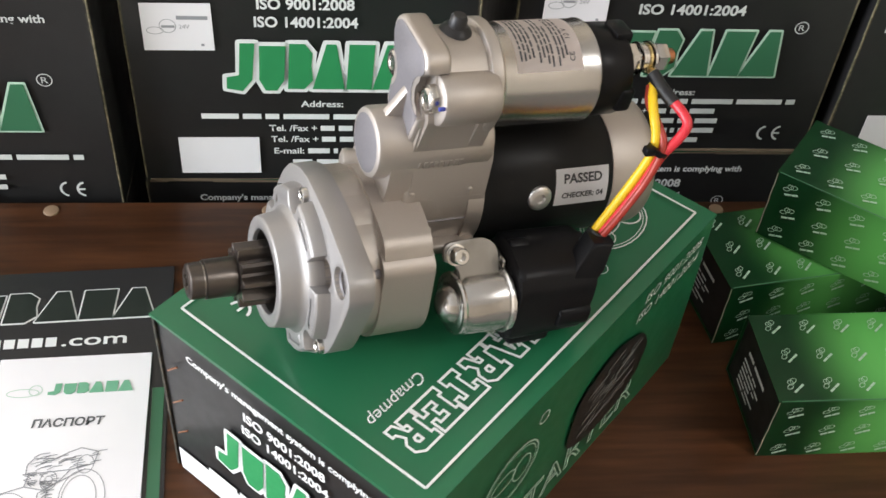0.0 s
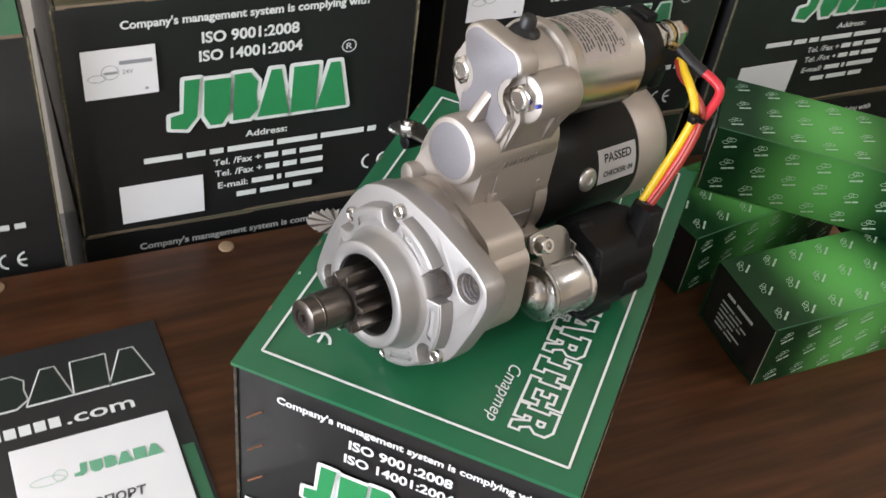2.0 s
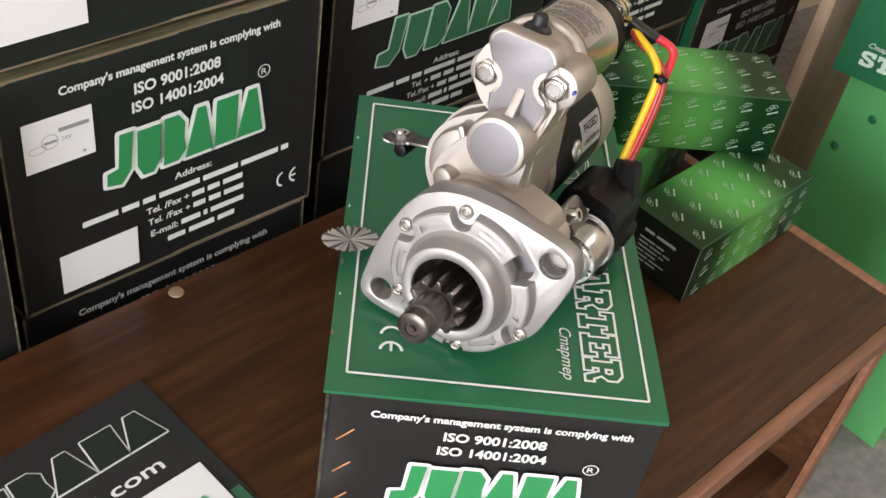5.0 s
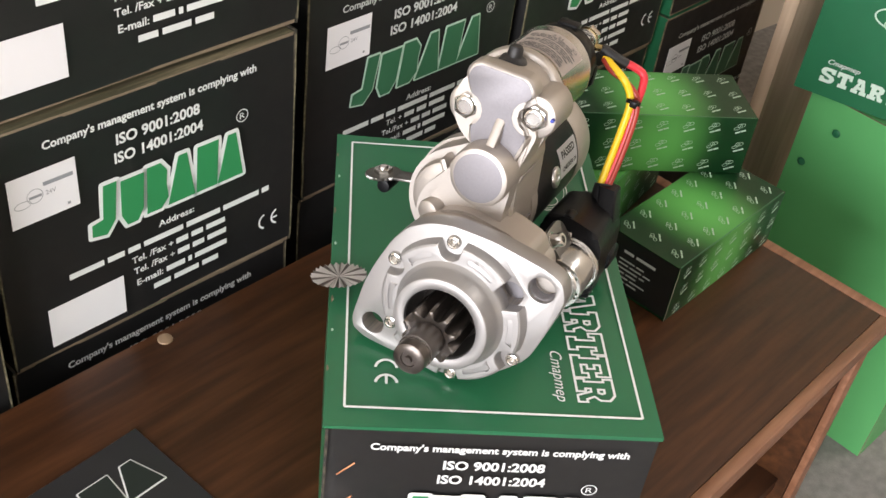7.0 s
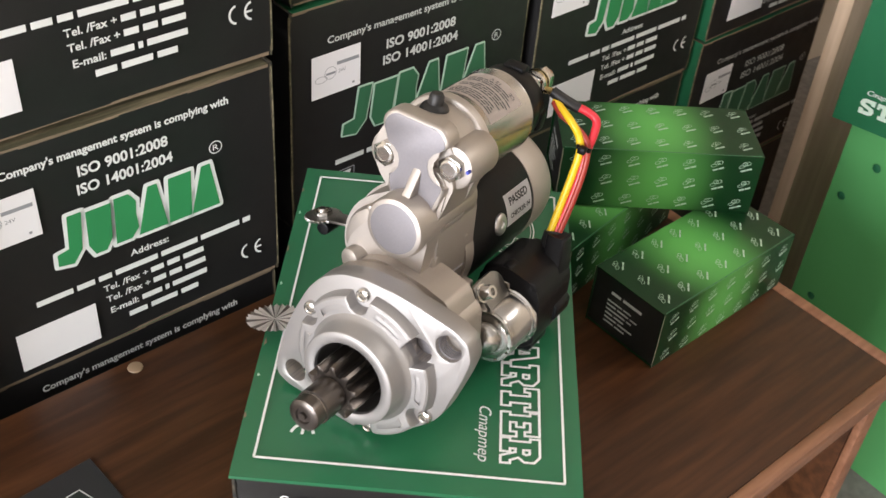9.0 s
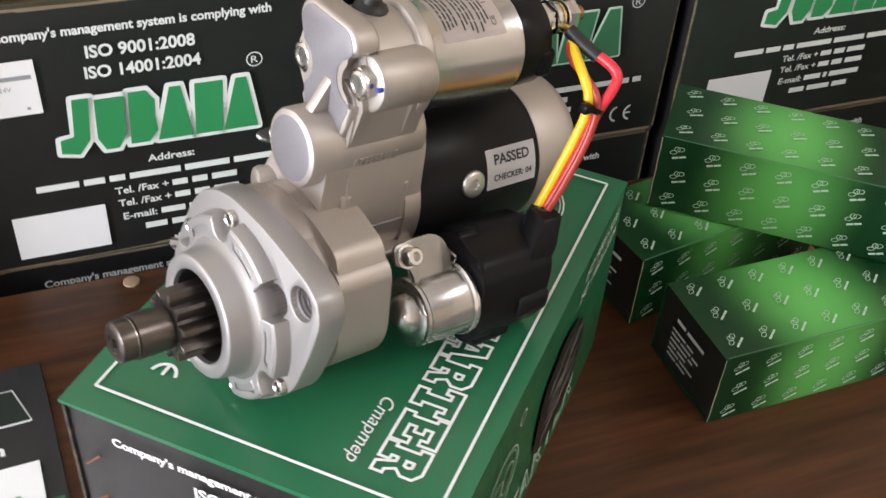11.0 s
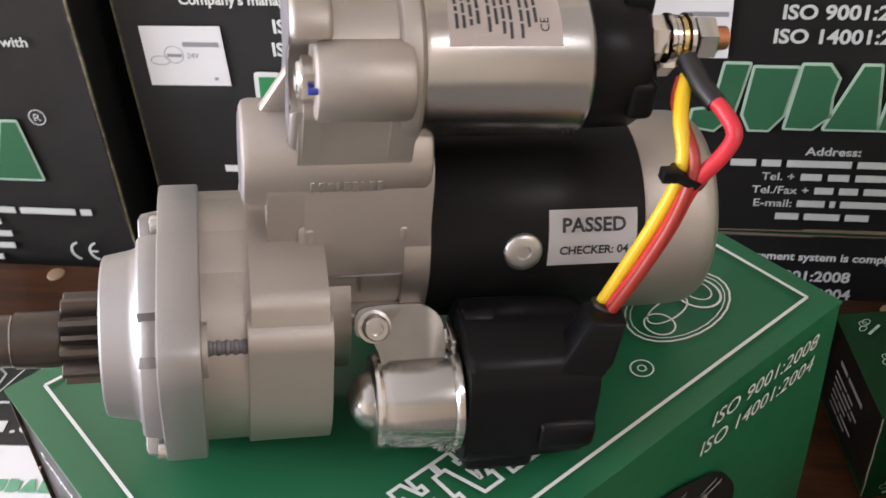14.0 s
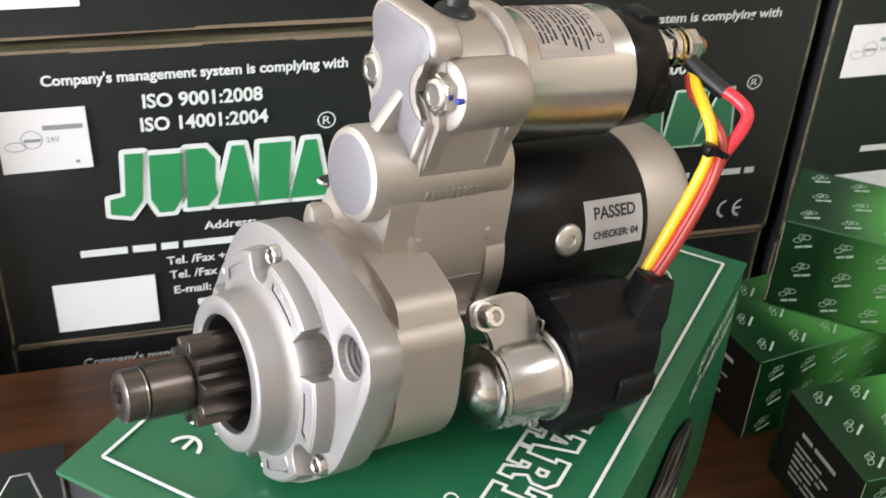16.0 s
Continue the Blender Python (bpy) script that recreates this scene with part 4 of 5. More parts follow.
me = fitted(".com", 0.0165, -0.0835, -0.0341, -0.0814, bold=0.0002)
me.materials.append(INK_WHITE)
part("lettering", me, INK_WHITE, bro, place=pose(0, 0, 0.0018))
part("photo", polygon([(-0.200, -0.175), (-0.132, -0.165), (-0.128, -0.140), (-0.150, -0.118), (-0.200, -0.126)], 0.0017, 0.0002), PHOTO_LIGHT, bro, "printed grey photo of machine parts")
part("photo_patch", polygon([(-0.148, -0.146), (-0.133, -0.140), (-0.131, -0.131), (-0.142, -0.130)], 0.0020, 0.0002), INK_ORANGE, bro)
bk = thing("passport_booklet", "white product passport booklet with green heading on the brochure", "booklet", place=BRO @ pose(-0.0135, -0.0945, 0.0024, 0, 0, -0.8))
part("cover", box_bm(-0.113, 0, -0.165, 0, 0.0, 0.0014, 0.0003, 1), PAPER, bk)
mark_parts(bk, INK_SOFT_GREEN, "mark_block", -0.0740, -0.0365, 0.0610, 0.0100, 0.0, 0.0016, 0.05)
part("heading_logo", joined(ring_print(-0.092, -0.034, 0.012, 0.004, 0.0007, 0.0017), ring_print(-0.083, -0.032, 0.005, 0.005, 0.0006, 0.0017)), INK_PALE, bk)
me = fitted("ПАСПОРТ", 0.0098, -0.0820, -0.0300, -0.0660, bold=0.0003, slant=0.15)
me.materials.append(INK_MID)
part("lettering", me, INK_MID, bk, place=pose(0, 0, 0.0017))
# an engraving: a big motor drum, a solenoid over it, the drive end towards the spine
sketch = []
for x, y, rx, ry in ((-0.040, -0.128, 0.016, 0.024), (-0.042, -0.128, 0.012, 0.019), (-0.090, -0.138, 0.016, 0.018), (-0.092, -0.138, 0.011, 0.013), (-0.094, -0.138, 0.006, 0.007), (-0.040, -0.100, 0.006, 0.008), (-0.064, -0.112, 0.006, 0.008), (-0.064, -0.112, 0.003, 0.004)):
    sketch.append(ring_print(x, y, rx, ry, 0.0006, 0.0017))
for line in (((-0.080, -0.098), (-0.076, -0.093), (-0.060, -0.094), (-0.052, -0.089), (-0.044, -0.086), (-0.032, -0.090), (-0.034, -0.100), (-0.050, -0.104), (-0.080, -0.106), (-0.080, -0.098)),
             ((-0.078, -0.106), (-0.080, -0.116), (-0.066, -0.120), (-0.056, -0.112), (-0.050, -0.104)), ((-0.100, -0.122), (-0.080, -0.116)), ((-0.086, -0.156), (-0.044, -0.152)), ((-0.068, -0.120), (-0.040, -0.104)),
             ((-0.070, -0.122), (-0.072, -0.150)), ((-0.064, -0.120), (-0.066, -0.152))):
    sketch.append(stroke(list(line), 0.0007, 0.0017))
rng = random.Random(11)
for x0, x1, y0, y1, n, lean in ((-0.078, -0.036, -0.104, -0.092, 26, 0.004), (-0.080, -0.058, -0.119, -0.107, 20, -0.003), (-0.072, -0.066, -0.150, -0.122, 14, 0.002), (-0.100, -0.082, -0.150, -0.126, 16, 0.003)):
    for k in range(n):
        x, y, q = rng.uniform(x0, x1), rng.uniform(y0, y1), rng.uniform(0.003, 0.007)
        sketch.append(stroke([(x, y), (x + lean, y + q * 0.4), (x + lean + q, y + q * 0.5)], 0.0006, 0.0017))
part("drawing", joined(*sketch), INK_GREY, bk, "grey line drawing of a starter")["kind"] = "stuff"

# ---------------------------------------------------------------- the starter motor
AX = Vector((0.902, 0.403, -0.146)).normalized()
AY = Vector((-0.404, 0.9145, 0.027))
AY = (AY - AX * AY.dot(AX)).normalized()
AZ = AX.cross(AY)
ST = Matrix((AX, AY, AZ)).transposed().to_4x4()
ST.translation = (0.0921, -0.3325, 0.2272)
starter = thing("starter_motor", "cast aluminium gear reduction starter motor lying on a green carton", "starter motor", place=ST)
MM = Matrix.Scale(0.001005, 4)
SHIFT = (-2.5, 0.0, -2.0)  # millimetres, of the drive end and its housing


def sp(name, bm, material, parent=None, label="", smooth=40.0):
    """A part of the starter, given in millimetres: x along its shaft from the tip, y to its far side, z up."""
    return part(name, moved(bm, MM @ Matrix.Translation(SHIFT)), material, parent or starter, label, smooth=smooth)


def rod(s0, s1, y, z, r, segments=32, round_=0.0):
    b = round_
    prof = [(s0, max(r - b, 0.01)), (s0 + b * 0.3, r - b * 0.3), (s0 + b, r), (s1 - b, r), (s1 - b * 0.3, r - b * 0.3), (s1, max(r - b, 0.01))] if b else [(s0, r), (s1, r)]
    return lathe(prof, segments, "x", (y, z))


def hex_head(s, y, z, r, h, turn=0.0, washer=0.0):
    six = [(y + r * math.cos(turn + k * math.pi / 3), z + r * math.sin(turn + k * math.pi / 3)) for k in range(6)]
    bm = prism(six, s - h, s, bevel=r * 0.10, segments=2)
    made = [bm]
    if washer:
        made.append(lathe([(s - 0.4, r * 0.6), (s - 0.4, washer * 0.9), (s + 0.2, washer), (s + 1.6, washer), (s + 1.6, r * 0.6)], 28, "x", (y, z)))
    return joined(*made)


# drive end
sp("shaft", lathe([(-0.5, 0.01), (-0.5, 2.2), (1.2, 2.4), (1.2, 4.6), (0.2, 5.0), (0.2, 8.2), (1.4, 10.2), (3.0, 10.4), (8.6, 10.4), (8.9, 9.7), (9.7, 9.7), (10.0, 11.3), (26, 11.3), (27.5, 11.0), (27.5, 9.0), (64, 9.0)], 44), STEEL, label="dark oiled steel shaft end")
sp("shaft_ring", lathe([(8.55, 9.5), (8.55, 10.6), (9.15, 10.6), (9.15, 9.5)], 40), STEEL_BRIGHT)
teeth = 10
outline = []
for k in range(teeth):
    a = 2 * math.pi * k / teeth + 0.2
    for da, r in ((-0.24, 12.6), (-0.17, 14.4), (-0.105, 17.0), (-0.06, 18.3), (0.06, 18.3), (0.105, 17.0), (0.17, 14.4), (0.24, 12.6)):
        outline.append((r * math.cos(a + da), r * math.sin(a + da)))
sp("pinion", prism(outline, 28.0, 62.0, bevel=0.7, segments=2), STEEL, label="dark steel ten tooth pinion", smooth=30)
sp("housing_bore", lathe([(81.2, 0.01), (81.2, 24.3), (46.8, 24.3)], 48, caps=False), BORE, label="dark hollow behind the pinion")
sp("clutch_drum", lathe([(62.0, 0.01), (62.0, 17.5), (64.0, 20.5), (80.0, 21.0)], 40), STEEL, label="dark steel overrunning clutch")
nose = [(46.6, 24.4), (44.4, 24.7), (44.0, 25.2), (44.0, 31.5), (44.4, 32.0), (45.2, 32.3), (54.5, 34.0), (57.0, 35.0), (58.6, 37.2), (60.4, 38.6), (64.0, 39.0), (68.0, 39.0), (68.0, 24.4)]
sp("nose_ring", lathe(nose + nose[:1], 72), CAST_SMOOTH, label="machined aluminium nose ring")
# flange plate
FL = [(68.5, -40), (66, -48), (56, -52.5), (20, -53), (-4, -52.5), (-28, -44), (-55, -15), (-64, 20), (-67, 37), (-62.5, 48), (-51, 53), (-14, 57.5), (14, 56.5), (29, 52), (42.5, 43), (51, 30), (59, 9), (64.5, -10)]


HOLES = ((52.5, -38, 8.0), (-51.0, 38.5, 8.8), (-33.0, 27.5, 8.2))
sp("flange", prism(rounded(FL, 4), 67.0, 82.0, holes=[*HOLES, (0, 0, 26.8)], bevel=0.9, soft_holes=True), CAST_SMOOTH, label="machined aluminium mounting flange with holes", smooth=35)
for y, z, r in HOLES:
    sp("mounting_hole", lathe([(67.2, r + 0.5), (68.0, r - 0.05), (81.6, r - 0.05)], 28, "x", (y, z), caps=False), CAST, label="bored mounting hole")
sp("hole_thread", joined(*[lathe([(q - 0.9, 8.7), (q, 7.9), (q + 0.9, 8.7), (q - 0.9, 8.7)], 24, "x", (-51.0, 38.5)) for q in (71.0, 73.4, 75.8, 78.2)]), CAST_FACE)
sp("hole_floor", rod(81.6, 84.0, -51.0, 38.5, 9.9, 20), CAST)
sp("hole_floor", rod(77.0, 81.0, -33.0, 27.5, 8.1, 20), CAST_FACE)
# stepped boss with bites for the screws, an outer rim and radial ribs
BITES = ((9.5, 44.5, 7.6), (43.5, 17.5, 7.2), (-44.0, -16, 7.6), (-8.5, -45.0, 6.6), (37.5, -28, 7.0), (-33.0, 27.5, 8.6))


def bitten(r, n=180):
    """A circle of radius r with round bites taken out of its edge."""
    out = []
    for k in range(n):
        a = 2 * math.pi * k / n
        rr = r
        for y, z, q in BITES:
            c = math.hypot(y, z)
            d = (a - math.atan2(z, y) + math.pi) % (2 * math.pi) - math.pi
            w = q * q - (c * math.sin(d)) ** 2
            if w > 0 and abs(d) < 0.6:
                rr = min(rr, max(c * math.cos(d) - math.sqrt(w), 35.0))
        out.append((rr * math.cos(a), rr * math.sin(a)))
    return out


def sector_outline(r0, r1, a0, a1):
    n = max(3, int((a1 - a0) / 4))
    pts = [(r1 * math.cos(radians(a0 + (a1 - a0) * k / n)), r1 * math.sin(radians(a0 + (a1 - a0) * k / n))) for k in range(n + 1)]
    pts += [(r0 * math.cos(radians(a1 + (a0 - a1) * k / n)), r0 * math.sin(radians(a1 + (a0 - a1) * k / n))) for k in range(n + 1)]
    return pts


sp("nose_step", prism(bitten(48.2), 59.3, 68.0, holes=((0, 0, 30),), bevel=0.6, scale1=1.035), CAST_SMOOTH, label="recessed floor of the stepped boss")
at = sorted((math.degrees(math.atan2(z, y)) % 360, math.degrees(math.asin(q / math.hypot(y, z)))) for y, z, q in BITES)
GROOVES = []
for k, (a, w) in enumerate(at):
    a2, w2 = at[(k + 1) % len(at)]
    a2 += 360 if a2 < a else 0
    lo, hi = a + w + 6.0, a2 - w2 - 6.0
    cuts = [(lo, hi)] if hi - lo < 52 else [(lo, (lo + hi) / 2 - 3.2), ((lo + hi) / 2 + 3.2, hi)]
    for p, q in cuts:
        if q - p > 6:
            GROOVES.append(sector_outline(39.0, 44.4, p, q))
sp("raised_boss", prism(bitten(47.6), 58.7, 62.0, holes=[(0, 0, 30), *GROOVES], bevel=0.9, segments=4, soft_holes=True), CAST_SMOOTH, label="raised rim and ribs of the boss", smooth=50)
for y, z, r in BITES[:5]:
    c = math.hypot(y, z)
    y, z = y * (c + 2.4) / c, z * (c + 2.4) / c
    sp("socket_screw", lathe([(66.6, 0.01), (66.6, 2.4), (63.9, 2.6), (63.4, 3.3), (63.8, 4.2), (64.8, 4.6), (69.0, 4.6)], 24, "x", (y, z)), ZINC, label="bright socket screw")
# gear housing behind the flange
sp("housing_neck", prism(hull_outline([(0, 0, 44.0), (14, 12, 36)]), 81.5, 102.0, bevel=1.0, segments=2), CAST, label="cast neck behind the flange")
LOW = hull_outline([(0, 0, 44.5), (14, 12, 38), (-10, 35, 12), (-22.5, 32, 11.5), (-27, 24, 11.5)])
sp("gear_housing", prism(LOW, 100.0, 129.0, bevel=3.6, segments=4), CAST, label="rounded cast gear housing")
sp("housing_boss", prism(hull_outline([(-30.0, 22.5, 11.5), (-12, -5, 33.5)]), 98.5, 130.0, bevel=3.0, segments=4), CAST, label="lump of the casting round the screw")
sp("housing_boss", rod(82.0, 127.0, 24, -39, 6.5, 32, 3.0), CAST)
sp("through_screw", joined(*[rod(82 + 1.6 * k, 83.7 + 1.6 * k, -34.4, 23.5, 3.7 if k % 2 else 3.4, 16, 0.3) for k in range(11)]), CAST_FACE, label="threaded end of a screw")
sp("gear_cover", prism(hull_outline([(10, 4, 28), (18, 12, 30)]), 128.6, 140.0, bevel=1.0), CAST)
sp("neck_casting", prism(hull_outline([(4, 14, 33), (28, 20, 24)]), 80.0, 116.0, bevel=2.5), CAST)
sp("neck_pipe", moved(rod(-9, 26, 0, 0, 8.4, 28, 3.0), Matrix.Translation((108, 42, 38.5)) @ Matrix.Rotation(radians(-14), 4, "Z")), CAST)
SHIFT = (0.0, 0.0, 0.0)
# upper casting round the armature and the fork
MC = (34.0, 27.0)
sp("upper_casting", joined(prism(hull_outline([(MC[0], MC[1], 42.0), (15.5, 66, 20)]), 140.0, 168.0, bevel=4.0, segments=4),
   prism(hull_outline([(MC[0] - 8, MC[1], 34.0), (15.5, 66, 20)]), 119.0, 142.0, bevel=4.0, segments=4)), CAST, label="rounded cast body")
sp("casting_collar", prism(hull_outline([(MC[0], MC[1], 43.8)]), 158.0, 168.6, bevel=1.2, segments=2), CAST)
sp("fork_housing", prism(hull_outline([(15.5, 66, 20), (24, 30, 27)]), 105.0, 150.0, bevel=4.0, segments=3), CAST)
sp("round_boss", rod(96.0, 167.5, 15.5, 74.5, 20.3, 44, 3.0), CAST)
sp("round_boss_face", lathe([(95.5, 0.01), (95.5, 14.4), (96.1, 17.2)], 44, "x", (15.5, 74.5)), CAST_FACE, label="sawn grey casting face")
sp("parting_ledge", box_bm(134, 167.5, -14.5, 10, 8.0, 15.0, 1.8, 3), CAST)
sp("side_wall", joined(rod(116.0, 168.2, 12.0, 44.0, 18.5, 44, 3.0), prism(hull_outline([(14.5, 70, 16.5), (12.5, 46, 16.5)]), 116.5, 168.0, bevel=2.0)), CAST, label="rounded cast side of the fork housing")
sp("parting_line", box_bm(117.0, 167.8, -8.7, -4.0, 30.2, 31.0, 0.3, 1), CAST_FACE, label="raised casting seam")
for s0 in (121.0, 157.5):
    sp("casting_rib", box_bm(s0 - 2.4, s0 + 2.4, -6.4, 10, 38.0, 53.0, 2.0, 4), CAST)
for a in (62, 100, 140):
    m = Matrix.Translation((0, MC[0], MC[1])) @ Matrix.Rotation(radians(a - 90), 4, "X")
    sp("casting_rib", moved(box_bm(126, 142, -2.4, 2.4, 14, 39, 1.8), m), CAST)
sp("armature_dome", rod(130.0, 142.0, MC[0] + 8, MC[1] + 4, 29.0, 40, 5.0), CAST)
sp("ear_boss", joined(lathe([(140.0, 3.4), (140.0, 7.0), (141.0, 8.0), (166.0, 8.0), (166.0, 3.4), (140.0, 3.4)], 28, "x", (46, 90)), prism(hull_outline([(46, 90, 5.0), (34, 84, 7.0)]), 143.0, 164.0, bevel=1.0)), CAST, label="drilled casting ear")
# solenoid seat
SC = (22.0, 110.5)
sp("solenoid_seat", prism(hull_outline([(SC[0], SC[1], 29.0)]), 120.0, 159.0, bevel=5.0, segments=4), CAST, label="cast solenoid seat")
for s0, s1 in ((117.5, 124.0), (149.0, 158.5)):
    sp("seat_rib", prism(hull_outline([(-0.5, 104, 8.0), (5.0, 82, 8.5)]), s0, s1, bevel=2.2, segments=4), CAST, label="rounded upright rib of the casting")
sp("seat_neck", prism(hull_outline([(9.5, 99, 14.5), (11.5, 78, 15)]), 116.0, 158.0, bevel=5.0, segments=4), CAST, label="cast neck under the solenoid seat")


def arc(cy, cz, r, a0, a1, n=6):
    return [(cy + r * math.cos(radians(a0 + (a1 - a0) * k / n)), cz + r * math.sin(radians(a0 + (a1 - a0) * k / n))) for k in range(n + 1)]


# the sawn front of the seat: a dome over two notches that clear the bolts, and a waist down to the round boss
NOSE = arc(8.5, 131.5, 11.0, 178, 100) + arc(34.5, 132.0, 10.5, 84, -10) + arc(41.5, 108.5, 12.3, 96, 240) + [(34.0, 92), (30.0, 80), (0.0, 80), (-2.5, 92), (-5.5, 101)] + arc(-4.0, 117.0, 12.3, -96, 70)
sp("seat_nose", prism(NOSE, 113.0, 128.0, bevel=2.8, segments=5), CAST)
sp("seat_face", prism([(19.5 + (p - 19.5) * 0.90, 114 + (q - 114) * 0.93) for p, q in NOSE], 112.7, 113.4, bevel=0.2), CAST_FACE, label="sawn grey casting face")
for y, z in ((41.5, 108.5), (-4.0, 117.0)):
    sp("bolt_boss", rod(121.0, 156.0, y + (1.0 if y < 10 else -1.0), z - 1.0, 14.6, 40, 2.6), CAST)
    sp("hex_bolt", joined(hex_head(123.5, y, z, 8.8, 7.4, 0.3, 12.0), lathe([(115.3, 0.01), (115.3, 4.0), (114.7, 4.4), (114.7, 5.6), (115.5, 7.0), (116.5, 7.4)], 24, "x", (y, z))), ZINC, label="bright zinc plated flange bolt")
sp("seat_flange", lathe([(151.5, 20), (151.5, 30.0), (152.5, 32.0), (154.5, 32.8), (158.5, 32.8), (159.9, 31.4), (159.9, 20)], 64, "x", SC), CAST)
web = [(99.5, 88), (113.5, 112), (120, 112), (120, 80), (102, 80)]
webm = prism([(a, b) for a, b in web], 12.0, 18.5, axis="z", bevel=1.5)
sp("casting_web", moved(webm, Matrix(((1, 0, 0, 0), (0, 0, 1, 0), (0, 1, 0, 0), (0, 0, 0, 1)))), CAST)
sp("breather_plug", lathe([(134.5, 0.01), (134.5, 9.0), (138.0, 9.6), (140.8, 8.0), (142.3, 5.2), (147.5, 4.6), (149.0, 3.6), (149.3, 0.01)], 28, "z", (140.0, 25.0)), BLACK_RUBBER, label="black rubber plug")
# solenoid can, cap and terminals
sp("solenoid_can", lathe([(156, 20), (158.8, 29.0), (160.6, 30.0), (162.2, 29.4), (219.5, 29.4), (221.4, 29.9), (222.6, 29.0), (222.6, 20)], 80, "x", SC), NICKEL, label="nickel plated steel solenoid can")
sp("solenoid_cap", lathe([(222.5, 20), (222.5, 26.6), (224, 27.3), (244.0, 26.9), (246.0, 25.6), (246.7, 23.0), (247.0, 0.01)], 64, "x", SC), BLACK_PLASTIC, label="black moulded solenoid cap")
sp("cap_bulge", rod(244.0, 255.0, 21.0, 102.0, 13.0, 40, 2.5), BLACK_PLASTIC)
sp("cap_lug", joined(box_bm(237, 249, SC[0] - 8, SC[0] + 8, SC[1] + 20, SC[1] + 29, 2.0), box_bm(238, 249, SC[0] - 28, SC[0] - 10, SC[1] - 12, SC[1] + 4, 3.0, 3)), BLACK_PLASTIC)
TB = (12.0, 124.0)
sp("terminal_stud", rod(244, 279, *TB, 4.6, 20, 0.7), COPPER, label="copper terminal stud")
for q, h, t in ((253.5, 7.0, 0.2), (273.0, 8.0, 0.5)):
    sp("terminal_nut", hex_head(q, *TB, 8.6, h, t), ZINC, label="bright hexagon nut")
for q, r in ((254.8, 9.4), (257.0, 8.8), (262.4, 9.6)):
    sp("washer", lathe([(q - 0.8, 4.7), (q - 0.8, r), (q + 0.8, r), (q + 0.8, 4.7), (q - 0.8, 4.7)], 28, "x", TB), ZINC)
sp("cable_lug", joined(lathe([(258.8, 4.7), (258.8, 8.6), (260.6, 8.6), (260.6, 4.7), (258.8, 4.7)], 24, "x", TB), tube([(259.7, TB[0] - 6, TB[1] - 3), (259.5, TB[0] - 11, TB[1] - 2), (258.5, TB[0] - 15, TB[1] - 1)], 2.6, 10)), BRASS, label="brass cable lug")
TB2 = (34.0, 104.0)
sp("terminal_stud", rod(246, 280, *TB2, 4.4, 18, 0.7), COPPER)
sp("terminal_nut", hex_head(269.0, *TB2, 8.2, 7.0, 0.1), ZINC)


def curved_label(centre, r, s0, s1, a0, a1, n=14):
    """A patch wrapped round a cylinder about the x axis."""
    bm = bmesh.new()
    rows = []
    for k in range(n + 1):
        a = radians(a0 + (a1 - a0) * k / n)
        rows.append([bm.verts.new((s, centre[0] + r * math.cos(a), centre[1] + r * math.sin(a))) for s in (s0, s1)])
    for p, q in zip(rows, rows[1:]):
        bm.faces.new((p[0], p[1], q[1], q[0]))
    bmesh.ops.solidify(bm, geom=bm.faces[:], thickness=0.12)
    return bm


def wrap_text(words, size, centre, r, s, angle, turn, material, parent, bold=0.0, align="CENTER"):
    """Letters bent round a cylinder about x; turn 0: along the axis, 90: round it."""
    me = lettering(words, size, bold=bold, align=align)
    me.transform(pose(0, 0, 0, 0, 0, turn))
    for v in me.vertices:
        a = radians(angle) - v.co.y / r
        v.co = (s + v.co.x, centre[0] + r * math.cos(a), centre[1] + r * math.sin(a))
    me.transform(MM)
    me.materials.append(material)
    return part("lettering", me, material, parent)


lab = sp("type_label", curved_label(SC, 29.55, 168.5, 210, 58, 143), PAPER_PINK, label="pale type label with fine print")
rng = random.Random(3)
lines = []
for k in range(11):
    q = 171.0 + k * 2.6 + (1.4 if k > 3 else 0) + (1.4 if k > 7 else 0)
    a = 63 + rng.uniform(0, 6) + (18 if k in (4, 7) else 0)
    while a < 128:
        e = a + rng.uniform(4, 13)
        lines.append(curved_label(SC, 29.72, q, q + 1.15, a, min(e, 138), 4))
        a = e + 1.8
sp("fine_print", joined(*lines), INK_MID, lab)["kind"] = "stuff"
wrap_text("12 V", 4.6, SC, 29.9, 205.0, 100, 90, INK, lab)
wrap_text("CE", 4.6, SC, 29.9, 205.0, 128, 90, INK, lab)
# yoke
MR = 43.8
sp("motor_yoke", lathe([(166, 36), (167.0, MR - 1.2), (168.6, MR - 0.3), (257, MR - 0.3), (258.5, MR - 1.0), (258.5, 36)], 96, "x", MC), BLACK_PAINT, label="black painted motor yoke")
sp("end_cap", lathe([(257.5, 36), (258.2, MR - 0.2), (259.5, MR + 0.3), (284, MR - 0.4), (289.0, MR - 1.2), (291.8, MR - 3.2), (293.0, MR - 6), (294.0, 26), (294.0, 0.01)], 96, "x", MC), CAST, label="cast aluminium end cap")
pl_ = sp("inspection_label", curved_label(MC, MR - 0.08, 217, 254.5, 180 - 38, 180 - 7.0), PAPER, label="white inspection label")
wrap_text("PASSED", 8.2, MC, MR + 0.16, 236.0, 180 - 26.0, 0, INK, pl_, bold=0.22)
wrap_text("CHECKER: 04", 5.0, MC, MR + 0.16, 236.5, 180 - 13.5, 0, INK, pl_, bold=0.14)


